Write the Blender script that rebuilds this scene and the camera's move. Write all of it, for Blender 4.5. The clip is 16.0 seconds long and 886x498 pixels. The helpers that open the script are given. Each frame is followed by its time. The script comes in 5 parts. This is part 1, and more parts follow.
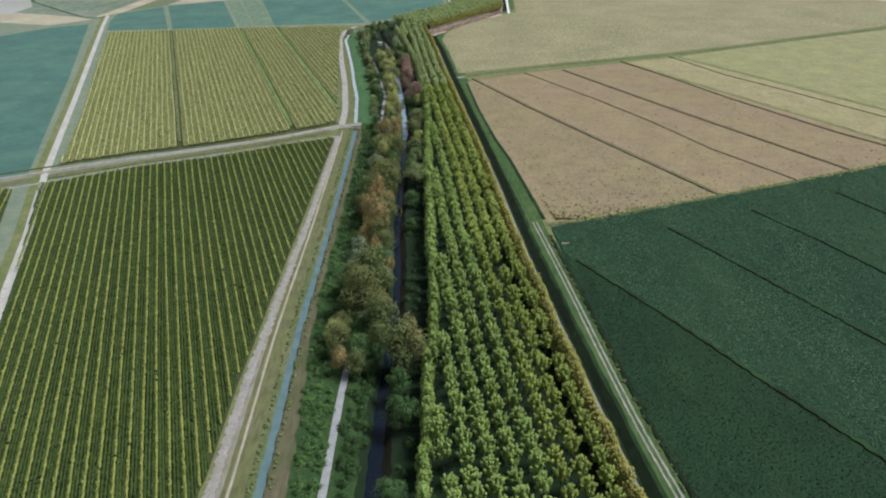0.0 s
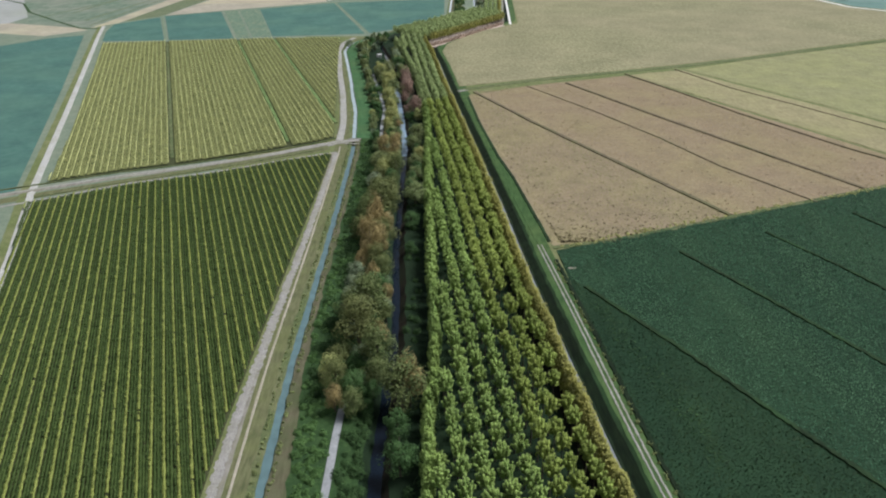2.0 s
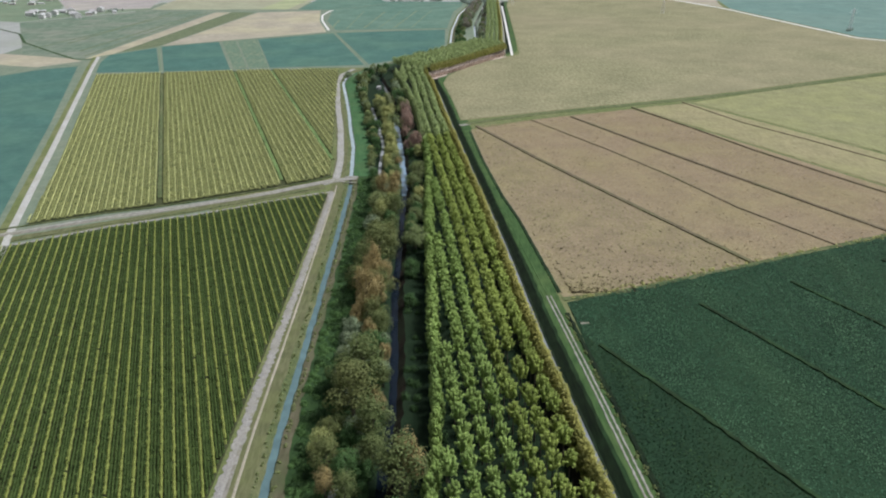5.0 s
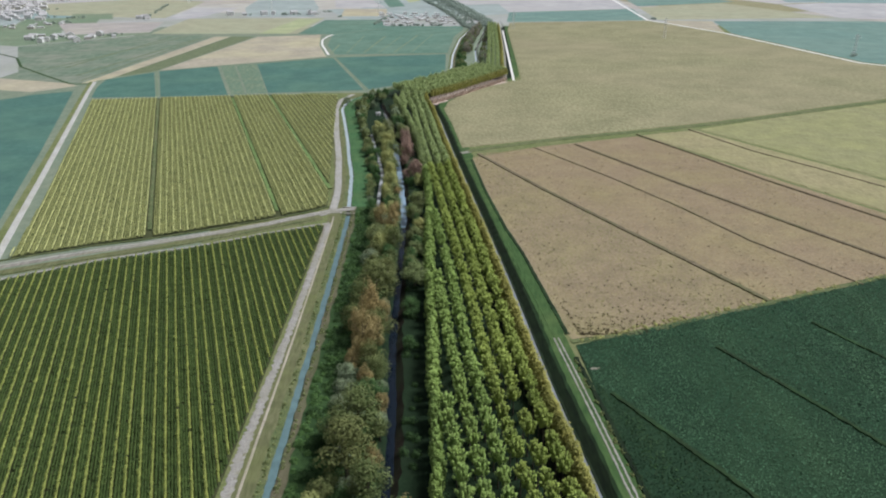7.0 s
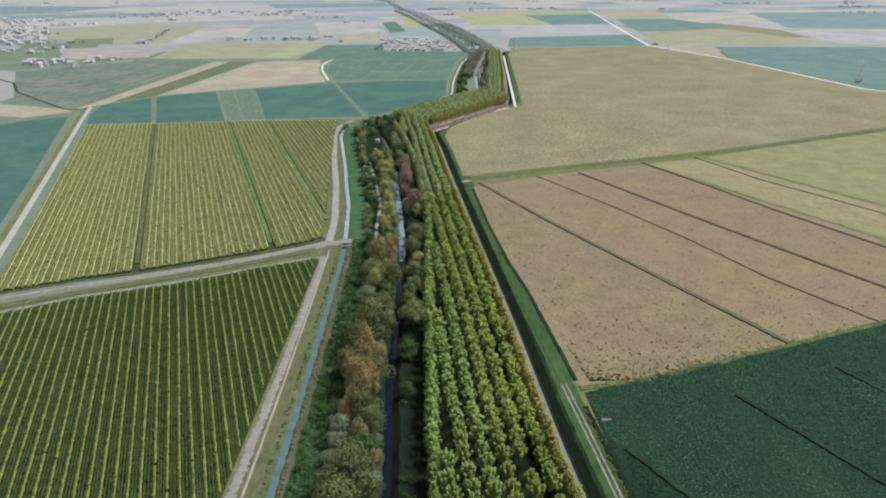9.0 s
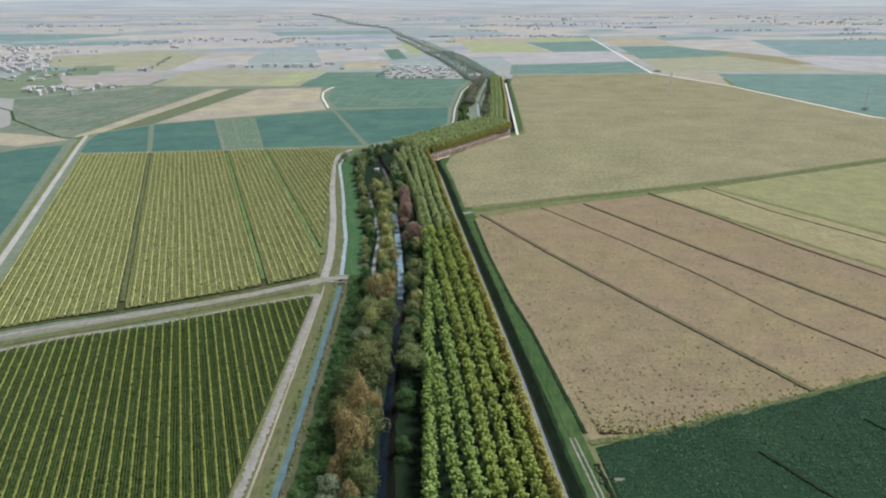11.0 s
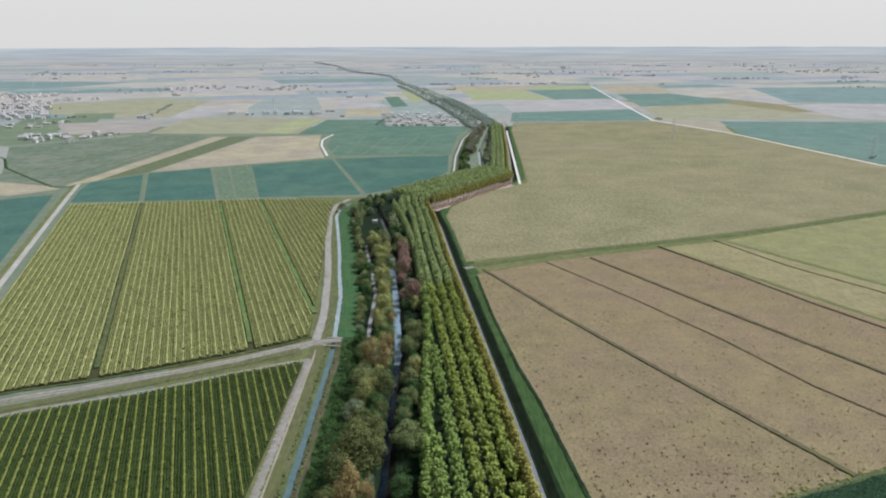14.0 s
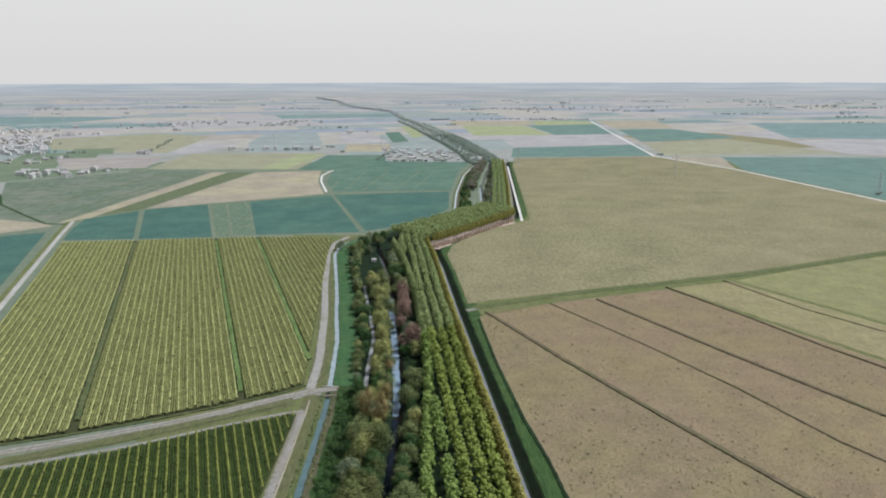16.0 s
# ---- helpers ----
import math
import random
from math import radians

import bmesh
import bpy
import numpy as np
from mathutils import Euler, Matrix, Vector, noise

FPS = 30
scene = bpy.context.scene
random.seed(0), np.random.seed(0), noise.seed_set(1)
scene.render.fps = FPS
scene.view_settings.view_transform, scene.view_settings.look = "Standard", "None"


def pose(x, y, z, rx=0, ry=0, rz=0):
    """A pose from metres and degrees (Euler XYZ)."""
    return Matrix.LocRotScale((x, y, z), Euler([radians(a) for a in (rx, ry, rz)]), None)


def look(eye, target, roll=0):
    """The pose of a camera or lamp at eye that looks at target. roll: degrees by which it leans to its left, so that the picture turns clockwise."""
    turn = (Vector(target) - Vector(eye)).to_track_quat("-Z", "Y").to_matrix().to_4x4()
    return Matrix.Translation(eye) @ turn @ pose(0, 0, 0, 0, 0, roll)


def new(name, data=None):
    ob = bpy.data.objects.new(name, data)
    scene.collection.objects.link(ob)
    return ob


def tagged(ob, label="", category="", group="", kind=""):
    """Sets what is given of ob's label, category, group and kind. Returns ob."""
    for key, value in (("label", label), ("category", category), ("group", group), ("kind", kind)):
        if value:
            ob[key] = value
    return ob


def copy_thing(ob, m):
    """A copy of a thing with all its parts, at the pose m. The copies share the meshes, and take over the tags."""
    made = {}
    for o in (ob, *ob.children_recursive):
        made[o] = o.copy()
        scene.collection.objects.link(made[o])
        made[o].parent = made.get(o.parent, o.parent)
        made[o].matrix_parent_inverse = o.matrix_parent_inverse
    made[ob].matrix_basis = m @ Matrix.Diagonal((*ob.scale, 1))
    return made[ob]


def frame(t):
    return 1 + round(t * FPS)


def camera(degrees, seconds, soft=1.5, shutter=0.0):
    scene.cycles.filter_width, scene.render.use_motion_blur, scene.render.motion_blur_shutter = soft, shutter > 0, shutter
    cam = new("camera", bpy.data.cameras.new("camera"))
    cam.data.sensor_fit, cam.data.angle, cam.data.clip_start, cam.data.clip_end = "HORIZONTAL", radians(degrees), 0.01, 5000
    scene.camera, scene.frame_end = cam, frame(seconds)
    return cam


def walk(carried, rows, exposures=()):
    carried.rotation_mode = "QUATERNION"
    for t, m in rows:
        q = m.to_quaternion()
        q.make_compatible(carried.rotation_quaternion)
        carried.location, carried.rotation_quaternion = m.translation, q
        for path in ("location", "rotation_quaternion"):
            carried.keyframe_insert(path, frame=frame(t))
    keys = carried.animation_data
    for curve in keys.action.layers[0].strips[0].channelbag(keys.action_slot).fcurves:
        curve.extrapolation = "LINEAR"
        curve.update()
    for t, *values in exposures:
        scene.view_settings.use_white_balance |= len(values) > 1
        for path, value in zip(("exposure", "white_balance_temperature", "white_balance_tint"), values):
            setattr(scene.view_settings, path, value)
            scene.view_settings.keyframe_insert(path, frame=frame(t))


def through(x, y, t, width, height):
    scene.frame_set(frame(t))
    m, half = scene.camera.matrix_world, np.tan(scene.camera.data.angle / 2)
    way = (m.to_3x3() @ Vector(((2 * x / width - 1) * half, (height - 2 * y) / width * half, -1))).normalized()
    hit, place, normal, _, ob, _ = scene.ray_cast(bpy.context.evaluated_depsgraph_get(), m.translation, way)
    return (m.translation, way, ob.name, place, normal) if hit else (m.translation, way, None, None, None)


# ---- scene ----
cam = camera(63.5, 16.0, soft=2.05)
# seconds, east, north, height, yaw, pitch, roll
ROWS = [
    (0.0, -0.00, 0.00, 120.00, -0.000, -27.753, -0.337),
    (0.5, -0.09, 3.23, 119.98, -0.011, -27.681, -0.348),
    (1.0, -0.19, 6.47, 119.96, -0.016, -27.582, -0.335),
    (1.5, -0.30, 9.72, 119.94, -0.015, -27.391, -0.301),
    (2.0, -0.41, 12.99, 119.92, -0.018, -27.125, -0.269),
    (2.5, -0.53, 16.29, 119.89, -0.029, -26.839, -0.274),
    (3.0, -0.64, 19.63, 119.87, -0.037, -26.535, -0.283),
    (3.5, -0.78, 23.01, 119.85, -0.028, -26.199, -0.270),
    (4.0, -0.90, 26.40, 119.83, -0.037, -25.866, -0.260),
    (6.5, -1.46, 43.73, 119.61, -0.052, -23.847, -0.188),
    (7.0, -1.48, 47.41, 119.49, -0.051, -23.414, -0.160),
    (7.5, -1.49, 51.10, 119.37, -0.051, -22.984, -0.130),
    (8.0, -1.47, 54.76, 119.24, -0.045, -22.530, -0.101),
    (8.5, -1.43, 58.42, 119.10, -0.025, -22.068, -0.074),
    (9.0, -1.35, 62.07, 118.97, -0.015, -21.609, -0.084),
    (11.5, -0.42, 80.66, 118.51, 0.189, -19.081, -0.120),
    (12.0, -0.41, 84.13, 118.37, 0.183, -18.509, -0.096),
    (12.5, -0.43, 87.59, 118.26, 0.187, -17.914, -0.101),
    (13.0, -0.45, 91.06, 118.22, 0.190, -17.336, -0.134),
    (13.5, -0.49, 94.53, 118.23, 0.207, -16.710, -0.122),
    (14.0, -0.54, 97.95, 118.29, 0.192, -16.077, -0.110),
    (14.5, -0.62, 101.34, 118.37, 0.196, -15.424, -0.118),
    (15.0, -0.71, 104.73, 118.47, 0.209, -14.745, -0.144),
    (15.5, -0.81, 108.11, 118.58, 0.224, -14.068, -0.120),
    (16.0, -0.90, 111.47, 118.68, 0.215, -13.396, -0.089),
]


def heading(x, y, z, yaw, pitch, roll):
    yw, pt = radians(yaw), radians(pitch)
    d = Vector((-math.sin(yw) * math.cos(pt), math.cos(yw) * math.cos(pt), math.sin(pt)))
    return look((x, y, z), Vector((x, y, z)) + d, roll)


EXPOSURES = [(0.0, 0.05), (5.0, 0.03), (9.0, 0.0), (12.5, -0.07), (16.0, -0.14)]
walk(cam, [(t, heading(*r)) for t, *r in ROWS], EXPOSURES)

# ---- daylight: hazy bright sky, soft sun from the east ----
SUN_AZ, SUN_EL = radians(80), radians(57)   # clockwise from north (+y), above the horizon
world = bpy.data.worlds.new("world")
scene.world = world
world.use_nodes = True
wt = world.node_tree
wt.nodes.clear()
w_out = wt.nodes.new("ShaderNodeOutputWorld")
w_sky = wt.nodes.new("ShaderNodeTexSky")
w_sky.sky_type, w_sky.sun_disc = "NISHITA", False
w_sky.sun_elevation, w_sky.sun_rotation = SUN_EL, SUN_AZ
w_sky.air_density, w_sky.dust_density, w_sky.ozone_density = 1.0, 6.0, 1.0
w_bg = wt.nodes.new("ShaderNodeBackground")
w_bg.inputs["Strength"].default_value = 0.03
w_soft = wt.nodes.new("ShaderNodeHueSaturation")
w_soft.inputs["Saturation"].default_value = 0.3
w_cloud = wt.nodes.new("ShaderNodeBackground")
# haze: white round the rim, thinner and greyer overhead
w_dir = wt.nodes.new("ShaderNodeTexCoord")
w_xyz = wt.nodes.new("ShaderNodeSeparateXYZ")
w_haze = wt.nodes.new("ShaderNodeValToRGB")
w_haze.color_ramp.interpolation = "EASE"
w_haze.color_ramp.elements[0].position, w_haze.color_ramp.elements[1].position = 0.10, 0.36
w_haze.color_ramp.elements[0].color, w_haze.color_ramp.elements[1].color = (0.755, 0.755, 0.76, 1), (0.09, 0.108, 0.145, 1)
wt.links.new(w_dir.outputs["Generated"], w_xyz.inputs[0])
wt.links.new(w_xyz.outputs["Z"], w_haze.inputs[0])
wt.links.new(w_haze.outputs[0], w_cloud.inputs["Color"])
w_cloud.inputs["Strength"].default_value = 1.0
w_add = wt.nodes.new("ShaderNodeAddShader")
wt.links.new(w_sky.outputs[0], w_soft.inputs["Color"])
wt.links.new(w_soft.outputs[0], w_bg.inputs["Color"])
wt.links.new(w_bg.outputs[0], w_add.inputs[0])
wt.links.new(w_cloud.outputs[0], w_add.inputs[1])
wt.links.new(w_add.outputs[0], w_out.inputs["Surface"])

sun_data = bpy.data.lights.new("sun", "SUN")
sun_data.energy, sun_data.angle, sun_data.color = 4.4, radians(18.0), (0.975, 0.985, 1.0)
sun = new("sun", sun_data)
sun_dir = Vector((math.sin(SUN_AZ) * math.cos(SUN_EL), math.cos(SUN_AZ) * math.cos(SUN_EL), math.sin(SUN_EL)))
sun.matrix_world = look(sun_dir * 400, (0, 0, 0))


# ---- materials ----
def node(nt, kind, **inputs):
    n = nt.nodes.new(kind)
    for key, value in inputs.items():
        n.inputs[key].default_value = value
    return n


def rgba(c):
    return (c[0], c[1], c[2], 1.0)


def noise_at(nt, vec, scale, detail=4.0, stretch=None, turn=0.0):
    if stretch:
        mp = nt.nodes.new("ShaderNodeMapping")
        mp.inputs["Rotation"].default_value = (0, 0, turn)
        mp.inputs["Scale"].default_value = stretch
        nt.links.new(vec, mp.inputs["Vector"])
        vec = mp.outputs[0]
    n = node(nt, "ShaderNodeTexNoise", Scale=scale, Detail=detail, Roughness=0.6)
    nt.links.new(vec, n.inputs["Vector"])
    return n.outputs["Fac"]


def ramp(nt, fac, lo, hi, c0, c1):
    r = nt.nodes.new("ShaderNodeValToRGB")
    r.color_ramp.elements[0].position, r.color_ramp.elements[1].position = lo, hi
    r.color_ramp.elements[0].color, r.color_ramp.elements[1].color = rgba(c0), rgba(c1)
    nt.links.new(fac, r.inputs[0])
    return r.outputs["Color"]


def blend(nt, fac, a, b, mode="MIX"):
    m = nt.nodes.new("ShaderNodeMix")
    m.data_type, m.blend_type = "RGBA", mode
    for sock, v in ((m.inputs[0], fac), (m.inputs[6], a), (m.inputs[7], b)):
        if isinstance(v, (int, float)):
            sock.default_value = v
        elif isinstance(v, tuple):
            sock.default_value = rgba(v)
        else:
            nt.links.new(v, sock)
    return m.outputs[2]


def surface(name, c0, c1, fine=2.0, coarse=0.05, c2=None, amount=0.5, rough=0.9, bump=0.3, bump_scale=3.0, stretch=None, turn=0.0,
            metal=0.0, stretch_coarse=None, spread=(0.35, 0.65)):
    """Ground-like material: two tones at a fine scale, a third in large soft patches, bump at a third scale."""
    m = bpy.data.materials.new(name)
    m.use_nodes = True
    nt = m.node_tree
    bsdf = nt.nodes["Principled BSDF"]
    pos = nt.nodes.new("ShaderNodeNewGeometry").outputs["Position"]
    col = ramp(nt, noise_at(nt, pos, fine, 5, stretch, turn), spread[0], spread[1], c0, c1)
    patch = noise_at(nt, pos, coarse, 3, stretch_coarse, turn)
    if c2 is not None:
        r = ramp(nt, patch, 0.42, 0.68, (0, 0, 0), (amount, amount, amount))
        col = blend(nt, r, col, c2)
    shade = ramp(nt, noise_at(nt, pos, coarse * 4, 3), 0.3, 0.7, (0.86, 0.86, 0.86), (1.1, 1.1, 1.1))
    col = blend(nt, 1.0, col, shade, "MULTIPLY")
    nt.links.new(col, bsdf.inputs["Base Color"])
    bsdf.inputs["Roughness"].default_value = rough
    bsdf.inputs["Metallic"].default_value = metal
    bsdf.inputs["Specular IOR Level"].default_value = 0.15 if rough > 0.6 else 0.5
    if bump:
        b = node(nt, "ShaderNodeBump", Strength=bump, Distance=0.3)
        nt.links.new(noise_at(nt, pos, bump_scale, 4, stretch, turn), b.inputs["Height"])
        nt.links.new(b.outputs[0], bsdf.inputs["Normal"])
    return m


def foliage(name, c0, c1, c2, through=0.25, patch=None, patch_scale=0.03, patch_stretch=None):
    """Leaves: tint by leaf and by tree, and by height-free noise; some light passes through."""
    m = bpy.data.materials.new(name)
    m.use_nodes = True
    nt = m.node_tree
    nt.nodes.clear()
    out = nt.nodes.new("ShaderNodeOutputMaterial")
    geo = nt.nodes.new("ShaderNodeNewGeometry")
    info = nt.nodes.new("ShaderNodeObjectInfo")
    col = ramp(nt, geo.outputs["Random Per Island"], 0.0, 1.0, c0, c1)
    col = blend(nt, ramp(nt, info.outputs["Random"], 0.3, 1.0, (0, 0, 0), (0.7, 0.7, 0.7)), col, c2)
    if patch is not None:      # weedy or thriving stretches, tens of metres long
        col = blend(nt, ramp(nt, noise_at(nt, geo.outputs["Position"], patch_scale, 4, patch_stretch, 0.5), 0.42, 0.66, (0, 0, 0), (0.85, 0.85, 0.85)), col, patch)
    lump = ramp(nt, noise_at(nt, geo.outputs["Position"], 0.45, 3), 0.3, 0.7, (0.7, 0.72, 0.7), (1.25, 1.22, 1.15))
    col = blend(nt, 1.0, col, lump, "MULTIPLY")
    front = node(nt, "ShaderNodeBsdfPrincipled", Roughness=0.6)
    front.inputs["Specular IOR Level"].default_value = 0.08
    back = nt.nodes.new("ShaderNodeBsdfTranslucent")
    mix = node(nt, "ShaderNodeMixShader", Fac=through)
    nt.links.new(col, front.inputs["Base Color"])
    nt.links.new(col, back.inputs["Color"])
    nt.links.new(front.outputs[0], mix.inputs[1])
    nt.links.new(back.outputs[0], mix.inputs[2])
    nt.links.new(mix.outputs[0], out.inputs["Surface"])
    return m


def water(name, tint, rough=0.08, ior=1.5):
    m = bpy.data.materials.new(name)
    m.use_nodes = True
    nt = m.node_tree
    bsdf = nt.nodes["Principled BSDF"]
    pos = nt.nodes.new("ShaderNodeNewGeometry").outputs["Position"]
    col = ramp(nt, noise_at(nt, pos, 0.25, 4), 0.35, 0.7, tint, tuple(v * 1.35 for v in tint))
    nt.links.new(col, bsdf.inputs["Base Color"])
    bsdf.inputs["Roughness"].default_value = rough
    bsdf.inputs["IOR"].default_value = ior
    b = node(nt, "ShaderNodeBump", Strength=0.12, Distance=0.05)
    nt.links.new(noise_at(nt, pos, 2.5, 3), b.inputs["Height"])
    nt.links.new(b.outputs[0], bsdf.inputs["Normal"])
    return m


ROW_TURN = -math.atan(0.349)      # crop rows lean west of north by this slope
M = {
    "earth": surface("earth_and_stubble", (0.265, 0.275, 0.272), (0.325, 0.332, 0.325), 0.5, 0.01, (0.20, 0.225, 0.17)),
    "dry_grass": surface("dry_grass", (0.0831, 0.0944, 0.0432), (0.145, 0.145, 0.0802), 1.2, 0.06, (0.109, 0.123, 0.0488), 0.7, stretch=(1, 0.15, 1)),
    "bank_grass": surface("bank_grass", (0.05, 0.08, 0.035), (0.12, 0.14, 0.06), 1.5, 0.08, (0.17, 0.16, 0.09), 0.5),
    "dry_bank": surface("dry_bank", (0.0811, 0.0772, 0.0456), (0.13, 0.119, 0.0772), 0.8, 0.07, (0.0632, 0.0842, 0.0351), 0.8, stretch=(1, 0.2, 1)),
    "meadow": surface("meadow", (0.036, 0.096, 0.04), (0.056, 0.128, 0.052), 1.0, 0.05, (0.072, 0.12, 0.048), 0.5, stretch=(1, 0.2, 1)),
    # both floors near black: the trees' shade is put into their colour
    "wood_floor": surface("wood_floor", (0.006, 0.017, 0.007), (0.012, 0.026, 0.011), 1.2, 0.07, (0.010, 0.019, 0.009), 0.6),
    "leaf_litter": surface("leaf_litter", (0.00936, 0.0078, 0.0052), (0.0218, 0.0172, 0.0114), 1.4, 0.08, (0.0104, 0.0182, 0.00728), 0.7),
    "mud": surface("mud", (0.015, 0.015, 0.0125), (0.03, 0.0275, 0.02), 1.0, 0.1),
    "ditch": surface("ditch_grass", (0.009, 0.02, 0.009), (0.02, 0.04, 0.016), 1.2, 0.05, (0.03, 0.075, 0.027), 0.6, stretch=(1, 0.12, 1)),
    # near-black green of the ditch bed and the crop edge line
    "ditch_dark": surface("dark_ditch_growth", (0.005, 0.011, 0.006), (0.012, 0.022, 0.010), 1.2, 0.05, (0.012, 0.03, 0.012), 0.5, stretch=(1, 0.12, 1)),
    "lush": surface("lush_grass", (0.02, 0.048, 0.016), (0.044, 0.084, 0.028), 1.2, 0.08, (0.016, 0.036, 0.0144), 0.6),
    "ditch_edge": surface("ditch_edge_grass", (0.028, 0.065, 0.022), (0.055, 0.105, 0.035), 1.2, 0.05, (0.10, 0.135, 0.05), 0.4, stretch=(1, 0.12, 1)),
    "gravel": surface("pale_gravel", (0.202, 0.195, 0.183), (0.327, 0.316, 0.304), 2.2, 0.12, (0.21, 0.202, 0.164), 0.7, spread=(0.35, 0.65)),
    "white_gravel": surface("white_gravel", (0.55, 0.55, 0.54), (0.68, 0.67, 0.66), 1.5, 0.1),
    "dirt": surface("dirt_track", (0.28, 0.25, 0.20), (0.38, 0.35, 0.29), 1.2, 0.06, (0.22, 0.21, 0.14), 0.7),
    "grey_dirt": surface("grey_dirt", (0.16, 0.15, 0.13), (0.25, 0.235, 0.21), 0.7, 0.06, (0.17, 0.17, 0.10), 0.6, stretch=(1, 0.3, 1)),
    "pale_road": surface("pale_road", (0.315, 0.315, 0.305), (0.457, 0.452, 0.438), 1.0, 0.07, (0.286, 0.286, 0.228), 0.6),
    "grey_gravel": surface("grey_gravel", (0.24, 0.235, 0.225), (0.36, 0.35, 0.34), 0.8, 0.08, (0.22, 0.22, 0.16), 0.6),
    "asphalt_path": surface("pale_path", (0.216, 0.228, 0.24), (0.288, 0.296, 0.308), 2.0, 0.1),
    "verge": surface("verge_grass", (0.085, 0.115, 0.042), (0.15, 0.17, 0.07), 1.2, 0.06, (0.18, 0.175, 0.095), 0.6),
    "far_verge": surface("field_margin", (0.12, 0.162, 0.12), (0.165, 0.202, 0.15), 0.8, 0.04, (0.185, 0.205, 0.15), 0.6),
    "bark": surface("bark", (0.06, 0.052, 0.04), (0.12, 0.105, 0.085), 3.0, 0.3, stretch=(1, 1, 0.2)),
    "pale_bark": surface("pale_bark", (0.45, 0.35, 0.30), (0.62, 0.5, 0.44), 3.0, 0.3, stretch=(1, 1, 0.2)),
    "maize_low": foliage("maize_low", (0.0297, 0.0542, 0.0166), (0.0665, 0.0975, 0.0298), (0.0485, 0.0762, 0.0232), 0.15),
    # north block: drier tone, lifted further to take in distance haze
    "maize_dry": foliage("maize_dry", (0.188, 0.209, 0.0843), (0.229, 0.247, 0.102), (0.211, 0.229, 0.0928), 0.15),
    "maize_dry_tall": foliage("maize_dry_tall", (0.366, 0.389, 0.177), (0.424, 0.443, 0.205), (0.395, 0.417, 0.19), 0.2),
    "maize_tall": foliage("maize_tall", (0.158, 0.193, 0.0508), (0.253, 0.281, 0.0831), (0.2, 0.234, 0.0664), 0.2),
    "maize_soil": surface("maize_soil", (0.036, 0.0432, 0.0192), (0.066, 0.0744, 0.0336), 1.5, 0.05),
    "lane": surface("grass_lane", (0.09, 0.145, 0.05), (0.155, 0.225, 0.082), 0.8, 0.06, (0.07, 0.11, 0.042), 0.8),
    "soy_green": surface("green_crop", (0.00935, 0.0289, 0.0145), (0.0179, 0.0459, 0.0229), 1.8, 0.02, (0.0221, 0.051, 0.0238), 0.75, bump=0.5, bump_scale=1.8, stretch_coarse=(1.6, 0.5, 1), turn=0.5),
    "straw": surface("straw_crop", (0.161, 0.156, 0.0864), (0.259, 0.246, 0.149), 0.55, 0.006, (0.233, 0.208, 0.134), 0.7, bump=0.8, bump_scale=0.5, stretch=(1, 0.4, 1), turn=0.6),
    "olive": surface("olive_crop", (0.19, 0.19, 0.098), (0.242, 0.24, 0.13), 0.6, 0.02, (0.225, 0.232, 0.105), 0.7, stretch=(1, 0.4, 1), turn=0.47),
    "olive_gold": surface("golden_olive_crop", (0.215, 0.195, 0.11), (0.278, 0.25, 0.145), 0.6, 0.02, (0.23, 0.225, 0.11), 0.7, stretch=(1, 0.4, 1), turn=0.47),
    "teal": surface("blue_green_crop", (0.0479, 0.117, 0.0995), (0.0664, 0.14, 0.12), 0.25, 0.012, (0.083, 0.158, 0.117), 0.6),
    "pasture": surface("rough_pasture", (0.09, 0.135, 0.098), (0.15, 0.195, 0.145), 0.25, 0.02, (0.19, 0.205, 0.165), 0.8, stretch=(1, 0.25, 1), turn=0.35),
    "thin_crop": surface("thin_crop", (0.085, 0.145, 0.105), (0.26, 0.272, 0.175), 0.3, 0.03, (0.085, 0.15, 0.11), 0.6, turn=0.3, spread=(0.42, 0.75)),
    # farther crops, three tones greyed to hold the distance haze
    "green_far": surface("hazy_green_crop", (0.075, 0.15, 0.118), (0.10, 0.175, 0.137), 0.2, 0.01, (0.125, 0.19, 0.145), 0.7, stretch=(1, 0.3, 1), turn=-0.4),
    "far_teal": surface("hazy_teal_crop", (0.105, 0.185, 0.165), (0.13, 0.21, 0.19), 0.15, 0.008, (0.15, 0.22, 0.19), 0.6),
    "far_straw": surface("hazy_straw_crop", (0.25, 0.252, 0.178), (0.305, 0.30, 0.215), 0.15, 0.008, (0.265, 0.285, 0.20), 0.6),
    "sage": surface("sage_crop", (0.13, 0.175, 0.12), (0.175, 0.215, 0.145), 0.2, 0.01, (0.12, 0.18, 0.12), 0.7),
    "tan": surface("tan_stubble", (0.27, 0.245, 0.195), (0.34, 0.31, 0.25), 0.2, 0.01, (0.38, 0.35, 0.22), 0.6),
    "mauve": surface("ploughed_soil", (0.27, 0.25, 0.24), (0.33, 0.305, 0.295), 0.15, 0.008, (0.36, 0.34, 0.28), 0.6),
    "lime": surface("lime_crop", (0.25, 0.29, 0.165), (0.30, 0.33, 0.195), 0.2, 0.01, (0.33, 0.34, 0.21), 0.5),
    "furrow_soil": surface("furrow_soil", (0.11, 0.09, 0.06), (0.17, 0.14, 0.095), 0.8, 0.05, (0.10, 0.11, 0.05), 0.7),
    "dark_strip": surface("dark_stubble", (0.09, 0.118, 0.065), (0.14, 0.162, 0.095), 0.3, 0.02),
    # haze over the far plain is put into these five colours
